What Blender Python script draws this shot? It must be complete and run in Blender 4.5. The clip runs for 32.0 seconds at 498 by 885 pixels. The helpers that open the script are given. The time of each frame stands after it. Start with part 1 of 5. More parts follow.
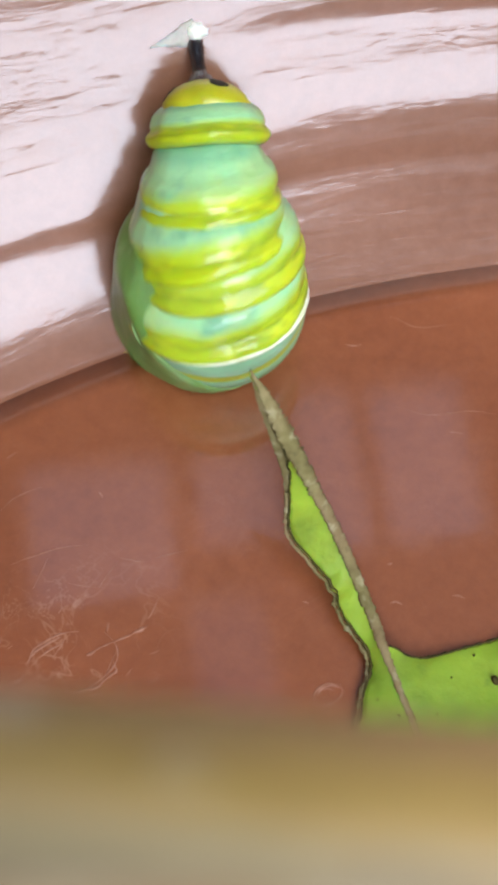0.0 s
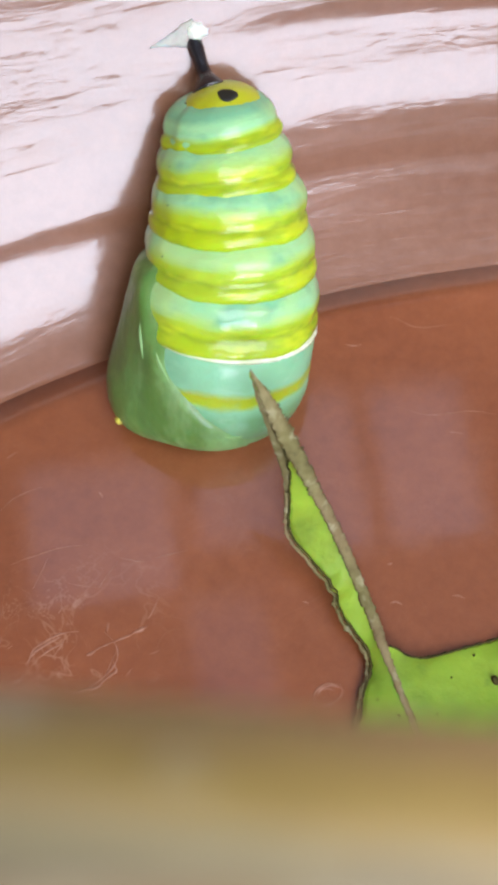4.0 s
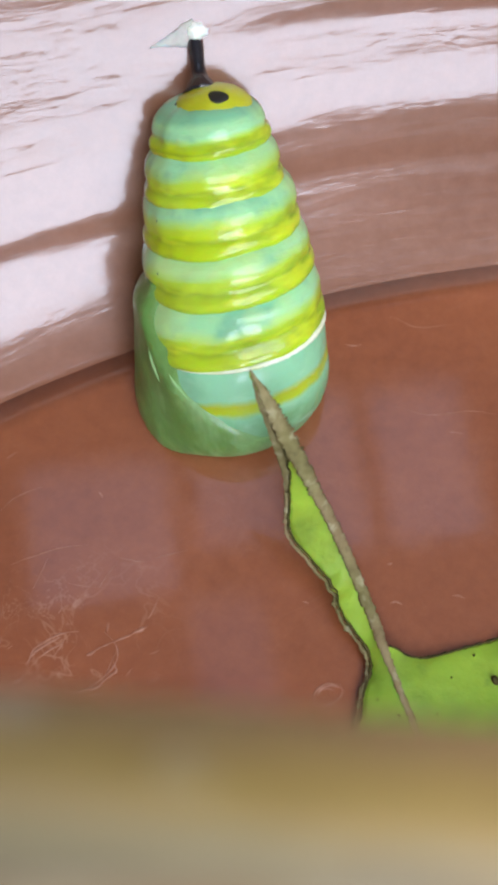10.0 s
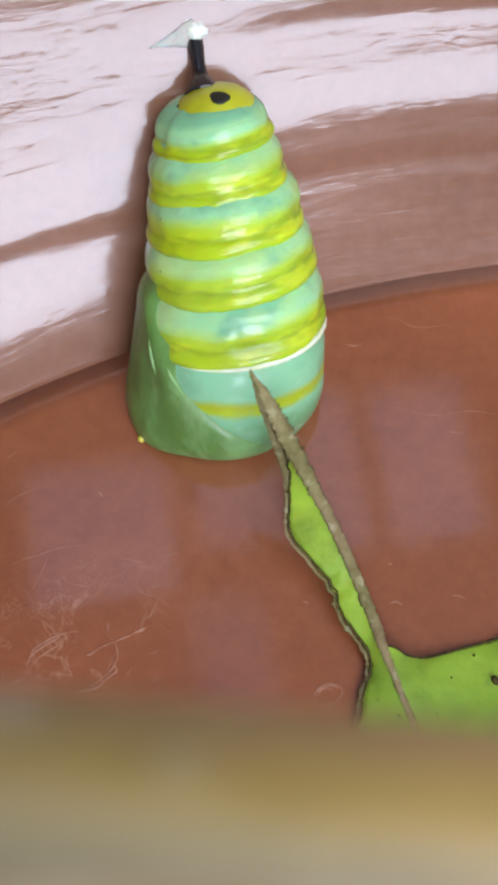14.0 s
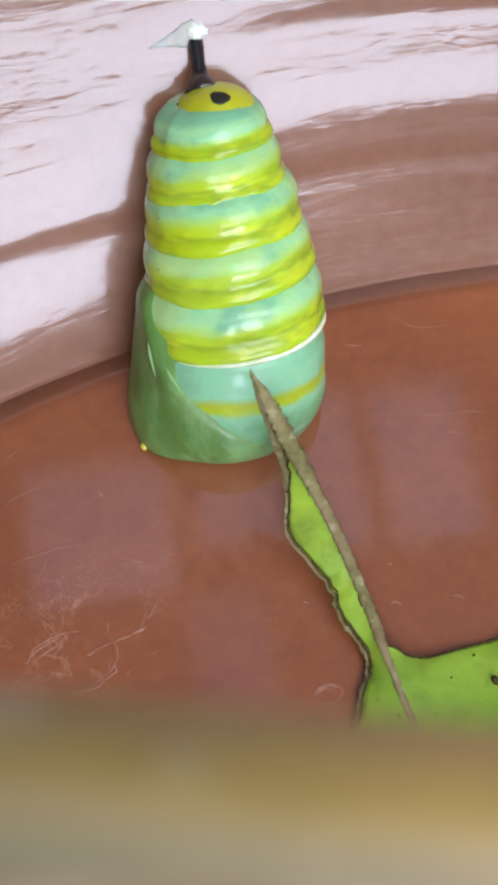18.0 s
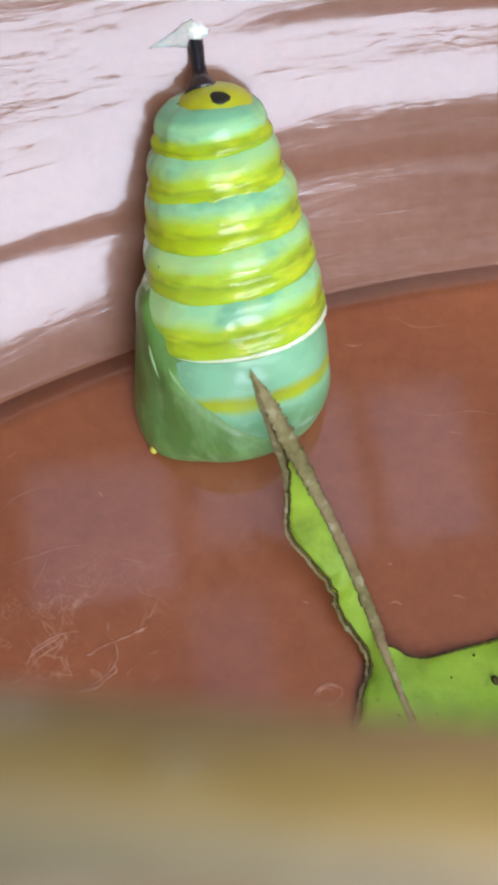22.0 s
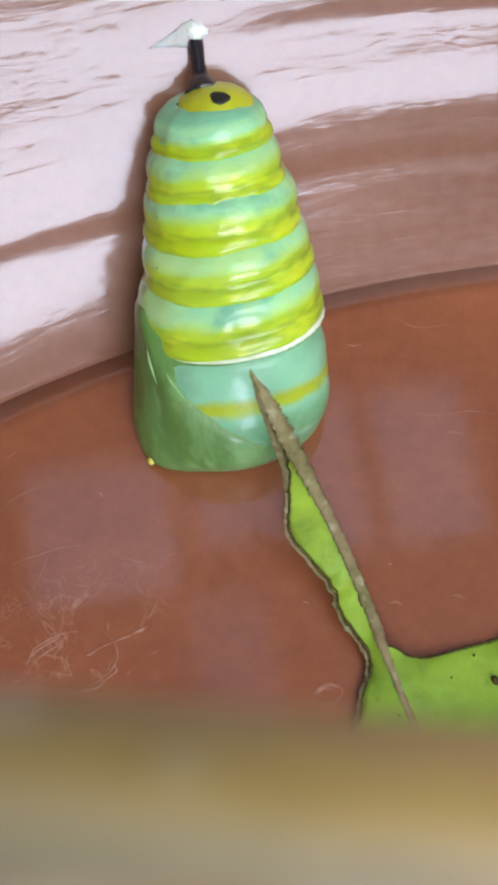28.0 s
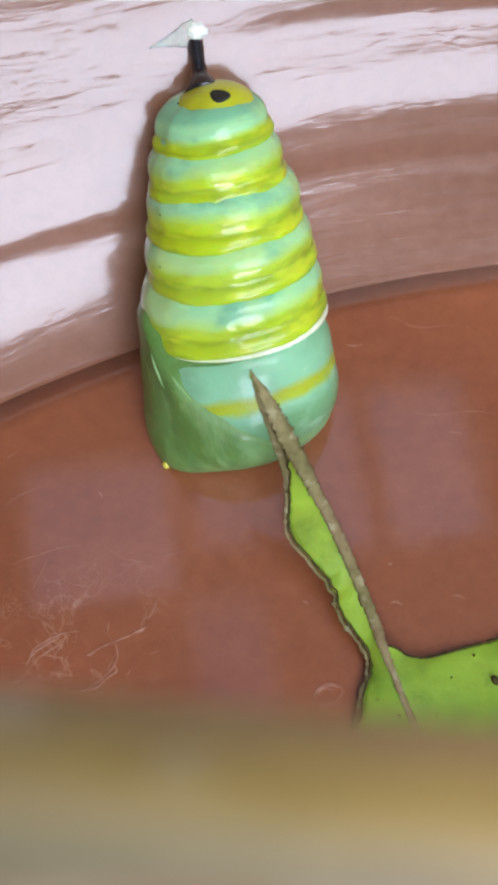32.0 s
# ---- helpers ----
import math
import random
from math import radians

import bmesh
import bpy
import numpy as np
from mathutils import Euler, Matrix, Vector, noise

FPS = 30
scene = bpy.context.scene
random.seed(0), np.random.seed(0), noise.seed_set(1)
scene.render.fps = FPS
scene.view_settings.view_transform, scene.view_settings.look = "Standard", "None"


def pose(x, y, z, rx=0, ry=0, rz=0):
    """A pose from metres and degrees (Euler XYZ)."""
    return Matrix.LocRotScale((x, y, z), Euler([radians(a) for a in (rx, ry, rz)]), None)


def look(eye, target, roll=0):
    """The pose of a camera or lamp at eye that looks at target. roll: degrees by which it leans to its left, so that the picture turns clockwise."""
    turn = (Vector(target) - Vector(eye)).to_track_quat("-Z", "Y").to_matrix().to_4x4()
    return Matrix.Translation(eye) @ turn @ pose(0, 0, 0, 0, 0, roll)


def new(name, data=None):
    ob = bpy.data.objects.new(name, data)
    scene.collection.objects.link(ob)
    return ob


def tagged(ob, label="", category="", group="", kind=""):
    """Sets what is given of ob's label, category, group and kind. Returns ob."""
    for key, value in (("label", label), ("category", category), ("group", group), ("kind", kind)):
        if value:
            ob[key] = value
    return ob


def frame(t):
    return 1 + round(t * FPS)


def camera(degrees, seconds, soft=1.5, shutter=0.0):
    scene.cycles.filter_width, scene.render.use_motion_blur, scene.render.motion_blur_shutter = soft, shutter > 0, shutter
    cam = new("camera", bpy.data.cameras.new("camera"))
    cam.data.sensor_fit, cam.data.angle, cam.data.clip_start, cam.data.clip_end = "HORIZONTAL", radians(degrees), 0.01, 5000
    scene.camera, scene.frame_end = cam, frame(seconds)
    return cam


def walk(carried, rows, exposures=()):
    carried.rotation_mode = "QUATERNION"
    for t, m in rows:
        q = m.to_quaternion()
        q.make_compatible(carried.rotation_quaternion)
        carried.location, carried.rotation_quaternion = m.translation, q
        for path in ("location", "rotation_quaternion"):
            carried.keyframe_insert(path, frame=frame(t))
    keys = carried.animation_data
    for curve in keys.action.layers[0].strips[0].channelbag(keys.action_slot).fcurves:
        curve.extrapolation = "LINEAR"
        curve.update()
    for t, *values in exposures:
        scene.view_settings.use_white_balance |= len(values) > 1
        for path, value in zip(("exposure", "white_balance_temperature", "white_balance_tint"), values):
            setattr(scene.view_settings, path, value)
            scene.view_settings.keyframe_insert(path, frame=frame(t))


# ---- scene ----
MM = 0.001
TILT = 38.0                      # lean of the bowl's side, degrees from upright


def hang(x, y, z):
    """A point given along the bowl's side (x across, y out through it, z up along it, mm), in metres."""
    c, s = math.cos(radians(TILT)), math.sin(radians(TILT))
    return Vector((x, y * c + z * s, z * c - y * s)) * MM


# camera: stands still
EYE = hang(0, -63.22, 36.5)
cam = camera(26.0, 32.0, soft=3.8, shutter=0.4)
cam.data.dof.use_dof = True
cam.data.dof.focus_distance = 0.0690
cam.data.dof.aperture_fstop = 85.0
walk(cam, [(0, look(EYE, (0, 0, 0))), (32, look(EYE, (0, 0, 0)))],
     exposures=[(0, 0.74, 6900, 10), (3, 0.79, 6800, 10), (6, 0.70, 6680, 10), (9, 0.64, 6600, 10), (20, 0.62, 6540, 10), (32, 0.60, 6500, 10)])

# world and light
world = bpy.data.worlds.new("sky")
scene.world = world
world.use_nodes = True
wn = world.node_tree.nodes
sky = wn.new("ShaderNodeTexSky")
sky.sky_type = "NISHITA"
sky.sun_disc = False
sky.sun_elevation, sky.sun_rotation = radians(50), radians(160)
wn["Background"].inputs["Strength"].default_value = 0.12
world.node_tree.links.new(sky.outputs[0], wn["Background"].inputs["Color"])


def window_light(name, at, target, w, h, power, color):
    lamp = bpy.data.lights.new(name, "AREA")
    lamp.shape, lamp.size, lamp.size_y = "RECTANGLE", w, h
    lamp.energy, lamp.color = power, color
    ob = new(name, lamp)
    ob.matrix_world = look(at, target)
    return ob


window_light("window_daylight", (0.55, -1.56, 0.86), (0.55, 0, 0.86), 1.00, 0.78, 20.5, (0.71, 0.81, 1.0))
# unseen upper opening's lamp, added to lighten reflections in the bowl's side
window_light("upper_fill", (0.55, -1.56, 1.385), (0.55, 0, 1.385), 1.00, 0.23, 5.0, (0.71, 0.81, 1.0))
ROOF_YAW = 8.0                    # the roof lights stand askew to the room, degrees
ROOF_PANES = [(-0.285, -0.052, 0.395, 0.63, 2.1), (-0.012, 0.135, 0.455, 0.63, 1.8), (-0.045, 0.075, 0.10, 0.385, 0.8), (0.165, 0.268, 0.42, 0.71, 2.2), (0.290, 0.455, 0.42, 0.70, 2.3)]
ROOF_WIDE = (-0.212, 1.488, -1.397, -0.297)


def askew(u, v, z):
    c, s = math.cos(radians(ROOF_YAW)), math.sin(radians(ROOF_YAW))
    return Vector((u * c - v * s, u * s + v * c, z))


def roof_lamp(name, u0, u1, v0, v1, power, color):
    at = askew((u0 + u1) / 2, (v0 + v1) / 2, 1.60)
    ob = window_light(name, at, at - Vector((0, 0, 1)), u1 - u0, v1 - v0, power, color)
    ob.matrix_world = ob.matrix_world @ pose(0, 0, 0, 0, 0, ROOF_YAW)


roof_lamp("roof_light_daylight", *ROOF_WIDE, 25.0, (0.86, 0.92, 1.0))
for u0, u1, v0, v1, glow in ROOF_PANES:
    roof_lamp("pane_daylight", u0, u1, v0, v1, 0.9 * glow * (u1 - u0) * (v1 - v0), (0.58, 0.70, 1.0))


# ---------- materials ----------
def material(name, rough=0.5, metal=0.0, coat=0.0, coat_rough=0.05, ior=1.5, sss=0.0, sss_scale=0.001):
    m = bpy.data.materials.new(name)
    m.use_nodes = True
    b = m.node_tree.nodes["Principled BSDF"]
    for key, value in (("Roughness", rough), ("Metallic", metal), ("IOR", ior), ("Coat Weight", coat),
                       ("Coat Roughness", coat_rough), ("Subsurface Weight", sss), ("Subsurface Scale", sss_scale)):
        b.inputs[key].default_value = value
    return m, m.node_tree.nodes, m.node_tree.links, b


def coords(n, l, out="Object", scale=(1, 1, 1)):
    c = n.new("ShaderNodeTexCoord")
    mp = n.new("ShaderNodeMapping")
    mp.inputs["Scale"].default_value = scale
    l.new(c.outputs[out], mp.inputs["Vector"])
    return mp.outputs[0]


def noise_tex(n, l, vec, scale, detail=4.0, rough=0.55, distortion=0.0):
    t = n.new("ShaderNodeTexNoise")
    t.inputs["Scale"].default_value, t.inputs["Detail"].default_value = scale, detail
    t.inputs["Roughness"].default_value, t.inputs["Distortion"].default_value = rough, distortion
    l.new(vec, t.inputs["Vector"])
    return t.outputs[0]


def ramp(n, l, fac, stops, mode="LINEAR"):
    r = n.new("ShaderNodeValToRGB")
    r.color_ramp.interpolation = mode
    while len(r.color_ramp.elements) < len(stops):
        r.color_ramp.elements.new(0.5)
    for e, (p, c) in zip(r.color_ramp.elements, stops):
        e.position, e.color = p, (*c, 1)
    l.new(fac, r.inputs[0])
    return r.outputs[0]


def mix(n, l, fac, a, b, blend="MIX"):
    m = n.new("ShaderNodeMix")
    m.data_type, m.blend_type = "RGBA", blend
    for sock, v in ((m.inputs[0], fac), (m.inputs[6], a), (m.inputs[7], b)):
        if isinstance(v, (int, float)):
            sock.default_value = v
        elif isinstance(v, tuple):
            sock.default_value = (*v, 1)
        else:
            l.new(v, sock)
    return m.outputs[2]


def bump(n, l, b, heights, socket="Normal"):
    """Chained relief: heights is a list of (field, depth in metres, strength)."""
    last = None
    for h, depth, strength in heights:
        k = n.new("ShaderNodeBump")
        k.inputs["Distance"].default_value, k.inputs["Strength"].default_value = depth, strength
        l.new(h, k.inputs["Height"])
        if last:
            l.new(last, k.inputs["Normal"])
        last = k.outputs[0]
    l.new(last, b.inputs[socket])
    return last


def plain(name, low, high, scale, rough=0.6, relief=0.0, coat=0.0, sss=0.0, sss_scale=0.001, ior=1.5):
    m, n, l, b = material(name, rough, coat=coat, sss=sss, sss_scale=sss_scale, ior=ior)
    v = coords(n, l)
    f = noise_tex(n, l, v, scale)
    l.new(ramp(n, l, f, [(0.3, low), (0.7, high)]), b.inputs["Base Color"])
    if relief:
        bump(n, l, b, [(noise_tex(n, l, v, scale * 3), relief, 0.6)])
    return m


def glaze(name, side):
    m, n, l, b = material(name, 0.48 if side else 0.40, ior=1.5, coat=0.80 if side else 0.85, coat_rough=0.07)
    b.inputs["Coat IOR"].default_value = 1.6
    v = coords(n, l)
    blotch = noise_tex(n, l, v, 60, 5)
    fine = noise_tex(n, l, v, 900, 4, 0.7)
    c = ramp(n, l, blotch, [(0.25, (0.20, 0.049, 0.014)), (0.55, (0.27, 0.074, 0.021)), (0.8, (0.33, 0.095, 0.035))])
    c = mix(n, l, 0.25, c, ramp(n, l, fine, [(0.3, (0.16, 0.05, 0.022)), (0.7, (0.36, 0.13, 0.06))]))
    if side:
        # mauve tint: the side's broad sheen put into its base colour
        c = mix(n, l, 1.0, c, (0.71, 0.92, 1.25), "MULTIPLY")
    if not side:
        # fine scuffs, thickest where things have been set down
        place = n.new("ShaderNodeVectorMath")
        place.operation = "DISTANCE"
        l.new(v, place.inputs[0])
        place.inputs[1].default_value = (-0.0130, -0.0150, -0.0015)
        near = n.new("ShaderNodeMapRange")
        near.interpolation_type = "SMOOTHSTEP"
        near.inputs[1].default_value, near.inputs[2].default_value = 0.003, 0.011
        near.inputs[3].default_value, near.inputs[4].default_value = 1.0, 0.10
        l.new(place.outputs["Value"], near.inputs[0])
        for scale, width, amount in ((150, 0.010, 0.42), (330, 0.014, 0.32), (85, 0.006, 0.5)):
            line = ramp(n, l, noise_tex(n, l, v, scale, 4, 0.6, 0.8), [(0.5 - width, (0,) * 3), (0.5, (amount,) * 3), (0.5 + width, (0,) * 3)])
            line = mix(n, l, 1.0, line, ramp(n, l, noise_tex(n, l, v, 0.7 * scale, 3), [(0.46, (0,) * 3), (0.60, (1,) * 3)]), "MULTIPLY")
            line = mix(n, l, 1.0, line, near.outputs[0], "MULTIPLY")
            c = mix(n, l, line, c, (0.52, 0.27, 0.17))
    l.new(c, b.inputs["Base Color"])
    grain = noise_tex(n, l, v, 700, 3, 0.6, 0.4)
    if side:
        run = coords(n, l, "UV", (0.12, 1, 1))
        streak = noise_tex(n, l, run, 300, 3, 0.55, 0.3)
        flick = noise_tex(n, l, coords(n, l, "UV", (0.25, 1, 1)), 650, 3, 0.6, 0.3)
        wave = noise_tex(n, l, coords(n, l, "UV", (0.16, 1, 1)), 120, 2, 0.5, 0.3)
        relief = [(wave, 0.0004, 0.19), (streak, 0.00018, 0.28), (flick, 0.00012, 0.32), (grain, 0.00006, 0.28)]
    else:
        relief = [(noise_tex(n, l, v, 70, 2), 0.0004, 0.05), (grain, 0.00004, 0.10)]
    bump(n, l, b, relief)
    bump(n, l, b, relief, "Coat Normal")
    low, high = (0.085, 0.18) if side else (0.045, 0.085)
    l.new(ramp(n, l, fine, [(0.3, (low,) * 3), (0.75, (high,) * 3)]), b.inputs["Coat Roughness"])
    return m


def skin_bands():
    """Waxy mint skin with a yellow band along each ring's lower edge."""
    m, n, l, b = material("banded_skin", 0.40, coat=0.95, coat_rough=0.12, sss=0.3, sss_scale=0.0012)
    b.inputs["Coat IOR"].default_value, b.inputs["Specular IOR Level"].default_value = 1.42, 0.25
    g = n.new("ShaderNodeTexCoord")
    sep = n.new("ShaderNodeSeparateXYZ")
    l.new(g.outputs["Generated"], sep.inputs[0])
    v = coords(n, l)
    kind = n.new("ShaderNodeObjectInfo")
    shift = n.new("ShaderNodeVectorMath")
    shift.operation = "SCALE"
    shift.inputs[0].default_value = (0.05, 0.03, 0.07)
    l.new(kind.outputs["Random"], shift.inputs["Scale"])
    own = n.new("ShaderNodeVectorMath")
    l.new(v, own.inputs[0])
    l.new(shift.outputs[0], own.inputs[1])
    v = own.outputs[0]
    wob = sep.outputs[2]
    for scale, amount in ((170, 0.16), (520, 0.06)):
        w = n.new("ShaderNodeMath")
        w.operation = "MULTIPLY_ADD"
        l.new(noise_tex(n, l, v, scale, 3, 0.55), w.inputs[0])
        w.inputs[1].default_value = amount
        l.new(wob, w.inputs[2])
        wob = w.outputs[0]
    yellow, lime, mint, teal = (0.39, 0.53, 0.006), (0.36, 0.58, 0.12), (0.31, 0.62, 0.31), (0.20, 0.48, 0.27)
    # the darker stops put crease shade at lip and fold into the colour
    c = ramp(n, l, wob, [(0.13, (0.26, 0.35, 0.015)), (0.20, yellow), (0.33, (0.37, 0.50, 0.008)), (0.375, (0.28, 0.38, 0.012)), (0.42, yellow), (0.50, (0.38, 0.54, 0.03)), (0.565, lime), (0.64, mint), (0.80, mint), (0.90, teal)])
    lower = ramp(n, l, wob, [(0.46, (1,) * 3), (0.56, (0,) * 3)])
    upper = ramp(n, l, wob, [(0.50, (0.05,) * 3), (0.60, (1,) * 3)])
    along = coords(n, l, scale=(1, 1, 3))
    olive = mix(n, l, 1.0, ramp(n, l, noise_tex(n, l, along, 200, 3), [(0.50, (0,) * 3), (0.64, (0.75,) * 3)]), lower, "MULTIPLY")
    c = mix(n, l, olive, c, (0.23, 0.35, 0.014))
    bright = mix(n, l, 1.0, ramp(n, l, noise_tex(n, l, along, 310, 2), [(0.54, (0,) * 3), (0.66, (0.7,) * 3)]), lower, "MULTIPLY")
    c = mix(n, l, bright, c, (0.56, 0.66, 0.02))
    teal_spots = mix(n, l, 1.0, ramp(n, l, noise_tex(n, l, v, 300, 3), [(0.50, (0,) * 3), (0.64, (0.8,) * 3)]), upper, "MULTIPLY")
    c = mix(n, l, teal_spots, c, (0.16, 0.41, 0.25))
    lime_spots = mix(n, l, 1.0, ramp(n, l, noise_tex(n, l, v, 190, 2), [(0.50, (0,) * 3), (0.64, (0.7,) * 3)]), upper, "MULTIPLY")
    c = mix(n, l, lime_spots, c, (0.44, 0.66, 0.22))
    l.new(c, b.inputs["Base Color"])
    fine = noise_tex(n, l, v, 800, 3)
    bump(n, l, b, [(noise_tex(n, l, along, 300, 4, 0.6), 0.0004, 0.45), (fine, 0.0002, 0.35)])
    bump(n, l, b, [(noise_tex(n, l, v, 260, 2), 0.0006, 0.40), (fine, 0.00012, 0.25)], "Coat Normal")
    return m


def skin_head():
    m, n, l, b = material("head_skin", 0.42, coat=0.4, coat_rough=0.13, sss=0.25, sss_scale=0.0012)
    g = n.new("ShaderNodeTexCoord")
    sep = n.new("ShaderNodeSeparateXYZ")
    l.new(g.outputs["Generated"], sep.inputs[0])
    v = coords(n, l)
    wob = n.new("ShaderNodeMath")
    wob.operation = "MULTIPLY_ADD"
    l.new(noise_tex(n, l, v, 300, 3), wob.inputs[0])
    wob.inputs[1].default_value = 0.11
    l.new(sep.outputs[2], wob.inputs[2])
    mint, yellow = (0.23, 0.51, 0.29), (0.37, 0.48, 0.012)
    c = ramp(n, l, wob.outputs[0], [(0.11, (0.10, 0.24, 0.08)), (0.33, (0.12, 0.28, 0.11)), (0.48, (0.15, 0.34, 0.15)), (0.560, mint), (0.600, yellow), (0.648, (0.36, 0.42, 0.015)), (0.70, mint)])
    c = mix(n, l, ramp(n, l, noise_tex(n, l, v, 260, 3), [(0.46, (0,) * 3), (0.64, (0.65,) * 3)]), c, (0.15, 0.38, 0.20))
    c = mix(n, l, ramp(n, l, noise_tex(n, l, coords(n, l, scale=(1, 1, 2.5)), 330, 3), [(0.54, (0,) * 3), (0.68, (0.45,) * 3)]), c, (0.34, 0.60, 0.38))
    l.new(c, b.inputs["Base Color"])
    bump(n, l, b, [(noise_tex(n, l, v, 450, 4, 0.6), 0.00025, 0.5)])
    return m


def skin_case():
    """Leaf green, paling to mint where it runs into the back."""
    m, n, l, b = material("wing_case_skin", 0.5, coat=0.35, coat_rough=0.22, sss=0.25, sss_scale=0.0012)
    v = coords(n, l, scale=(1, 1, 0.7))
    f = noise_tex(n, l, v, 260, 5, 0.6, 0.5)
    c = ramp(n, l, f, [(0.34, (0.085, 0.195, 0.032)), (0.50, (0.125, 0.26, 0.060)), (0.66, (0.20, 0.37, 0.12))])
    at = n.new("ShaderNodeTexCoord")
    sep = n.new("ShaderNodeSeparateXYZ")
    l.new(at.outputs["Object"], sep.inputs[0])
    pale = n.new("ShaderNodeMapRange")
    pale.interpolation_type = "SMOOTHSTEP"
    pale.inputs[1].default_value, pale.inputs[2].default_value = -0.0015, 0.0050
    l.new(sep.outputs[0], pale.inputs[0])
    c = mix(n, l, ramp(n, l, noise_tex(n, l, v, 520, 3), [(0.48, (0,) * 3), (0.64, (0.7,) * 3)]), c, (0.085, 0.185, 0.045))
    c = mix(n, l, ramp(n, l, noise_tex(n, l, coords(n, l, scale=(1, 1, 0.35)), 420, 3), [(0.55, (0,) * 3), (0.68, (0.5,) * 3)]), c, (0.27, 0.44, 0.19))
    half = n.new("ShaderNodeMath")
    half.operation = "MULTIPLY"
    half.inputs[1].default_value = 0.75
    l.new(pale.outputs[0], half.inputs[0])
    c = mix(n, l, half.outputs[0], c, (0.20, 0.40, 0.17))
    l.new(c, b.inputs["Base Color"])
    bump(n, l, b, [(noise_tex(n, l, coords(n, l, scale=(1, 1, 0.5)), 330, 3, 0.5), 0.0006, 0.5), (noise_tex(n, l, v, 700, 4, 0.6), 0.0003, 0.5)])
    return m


def leaf_mat(name, low, high, vein):
    m, n, l, b = material(name, 0.45, coat=0.15, coat_rough=0.3, sss=0.2, sss_scale=0.0008)
    v = coords(n, l)
    c = ramp(n, l, noise_tex(n, l, v, 240, 5, 0.6), [(0.3, low), (0.7, high)])
    c = mix(n, l, ramp(n, l, noise_tex(n, l, v, 90, 2), [(0.42, (0,) * 3), (0.62, (0.55,) * 3)]), c, tuple(min(1, 1.45 * q) for q in high))
    c = mix(n, l, ramp(n, l, noise_tex(n, l, v, 130, 3), [(0.50, (0,) * 3), (0.62, (0.6,) * 3)]), c, tuple(0.62 * q for q in low))
    c = mix(n, l, ramp(n, l, noise_tex(n, l, v, 900, 3), [(0.62, (0,) * 3), (0.78, (0.45,) * 3)]), c, vein)
    l.new(c, b.inputs["Base Color"])
    bump(n, l, b, [(noise_tex(n, l, v, 800, 4), 0.0002, 0.6)])
    return m


def dry_mat(name):
    """Dried leaf rib: tan and brown blotches over fine pale and dark flecks."""
    m, n, l, b = material(name, 0.75)
    v = coords(n, l)
    c = ramp(n, l, noise_tex(n, l, v, 420, 4, 0.65), [(0.32, (0.13, 0.105, 0.040)), (0.48, (0.19, 0.165, 0.064)), (0.68, (0.28, 0.245, 0.115))])
    c = mix(n, l, ramp(n, l, noise_tex(n, l, v, 150, 3), [(0.46, (0,) * 3), (0.62, (0.6,) * 3)]), c, (0.24, 0.16, 0.085))
    c = mix(n, l, ramp(n, l, noise_tex(n, l, v, 1300, 3), [(0.60, (0,) * 3), (0.74, (0.4,) * 3)]), c, (0.06, 0.048, 0.020))
    c = mix(n, l, ramp(n, l, noise_tex(n, l, v, 1000, 2), [(0.58, (0,) * 3), (0.70, (0.55,) * 3)]), c, (0.40, 0.37, 0.22))
    l.new(c, b.inputs["Base Color"])
    bump(n, l, b, [(noise_tex(n, l, v, 900, 4), 0.00025, 0.6)])
    return m


def wood_mat(name, low, high, along, pale_end=0.0):
    """The last argument sets how far the grain pales towards one end of a stake."""
    m, n, l, b = material(name, 0.55)
    v = coords(n, l, scale=along)
    f = noise_tex(n, l, v, 260, 5, 0.6, 0.3)
    c = ramp(n, l, f, [(0.32, low), (0.5, tuple(0.5 * (p + q) for p, q in zip(low, high))), (0.66, high)])
    if pale_end:
        broad = noise_tex(n, l, coords(n, l, scale=(1, 1, 1)), 150, 2, 0.5)
        c = mix(n, l, ramp(n, l, broad, [(0.42, (0,) * 3), (0.56, (0.8,) * 3)]), c, (0.34, 0.29, 0.10))
        spots = noise_tex(n, l, coords(n, l, scale=(0.8, 1, 1)), 260, 2, 0.5, 0.5)
        c = mix(n, l, ramp(n, l, spots, [(0.52, (0,) * 3), (0.66, (0.7,) * 3)]), c, (0.74, 0.62, 0.38))
        at = n.new("ShaderNodeTexCoord")
        sep = n.new("ShaderNodeSeparateXYZ")
        l.new(at.outputs["Object"], sep.inputs[0])
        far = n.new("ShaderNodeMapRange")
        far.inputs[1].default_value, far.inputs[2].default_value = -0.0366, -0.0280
        far.inputs[4].default_value = pale_end
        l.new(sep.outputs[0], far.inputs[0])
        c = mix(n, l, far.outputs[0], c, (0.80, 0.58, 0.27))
    l.new(c, b.inputs["Base Color"])
    bump(n, l, b, [(f, 0.0004, 0.5)])
    return m


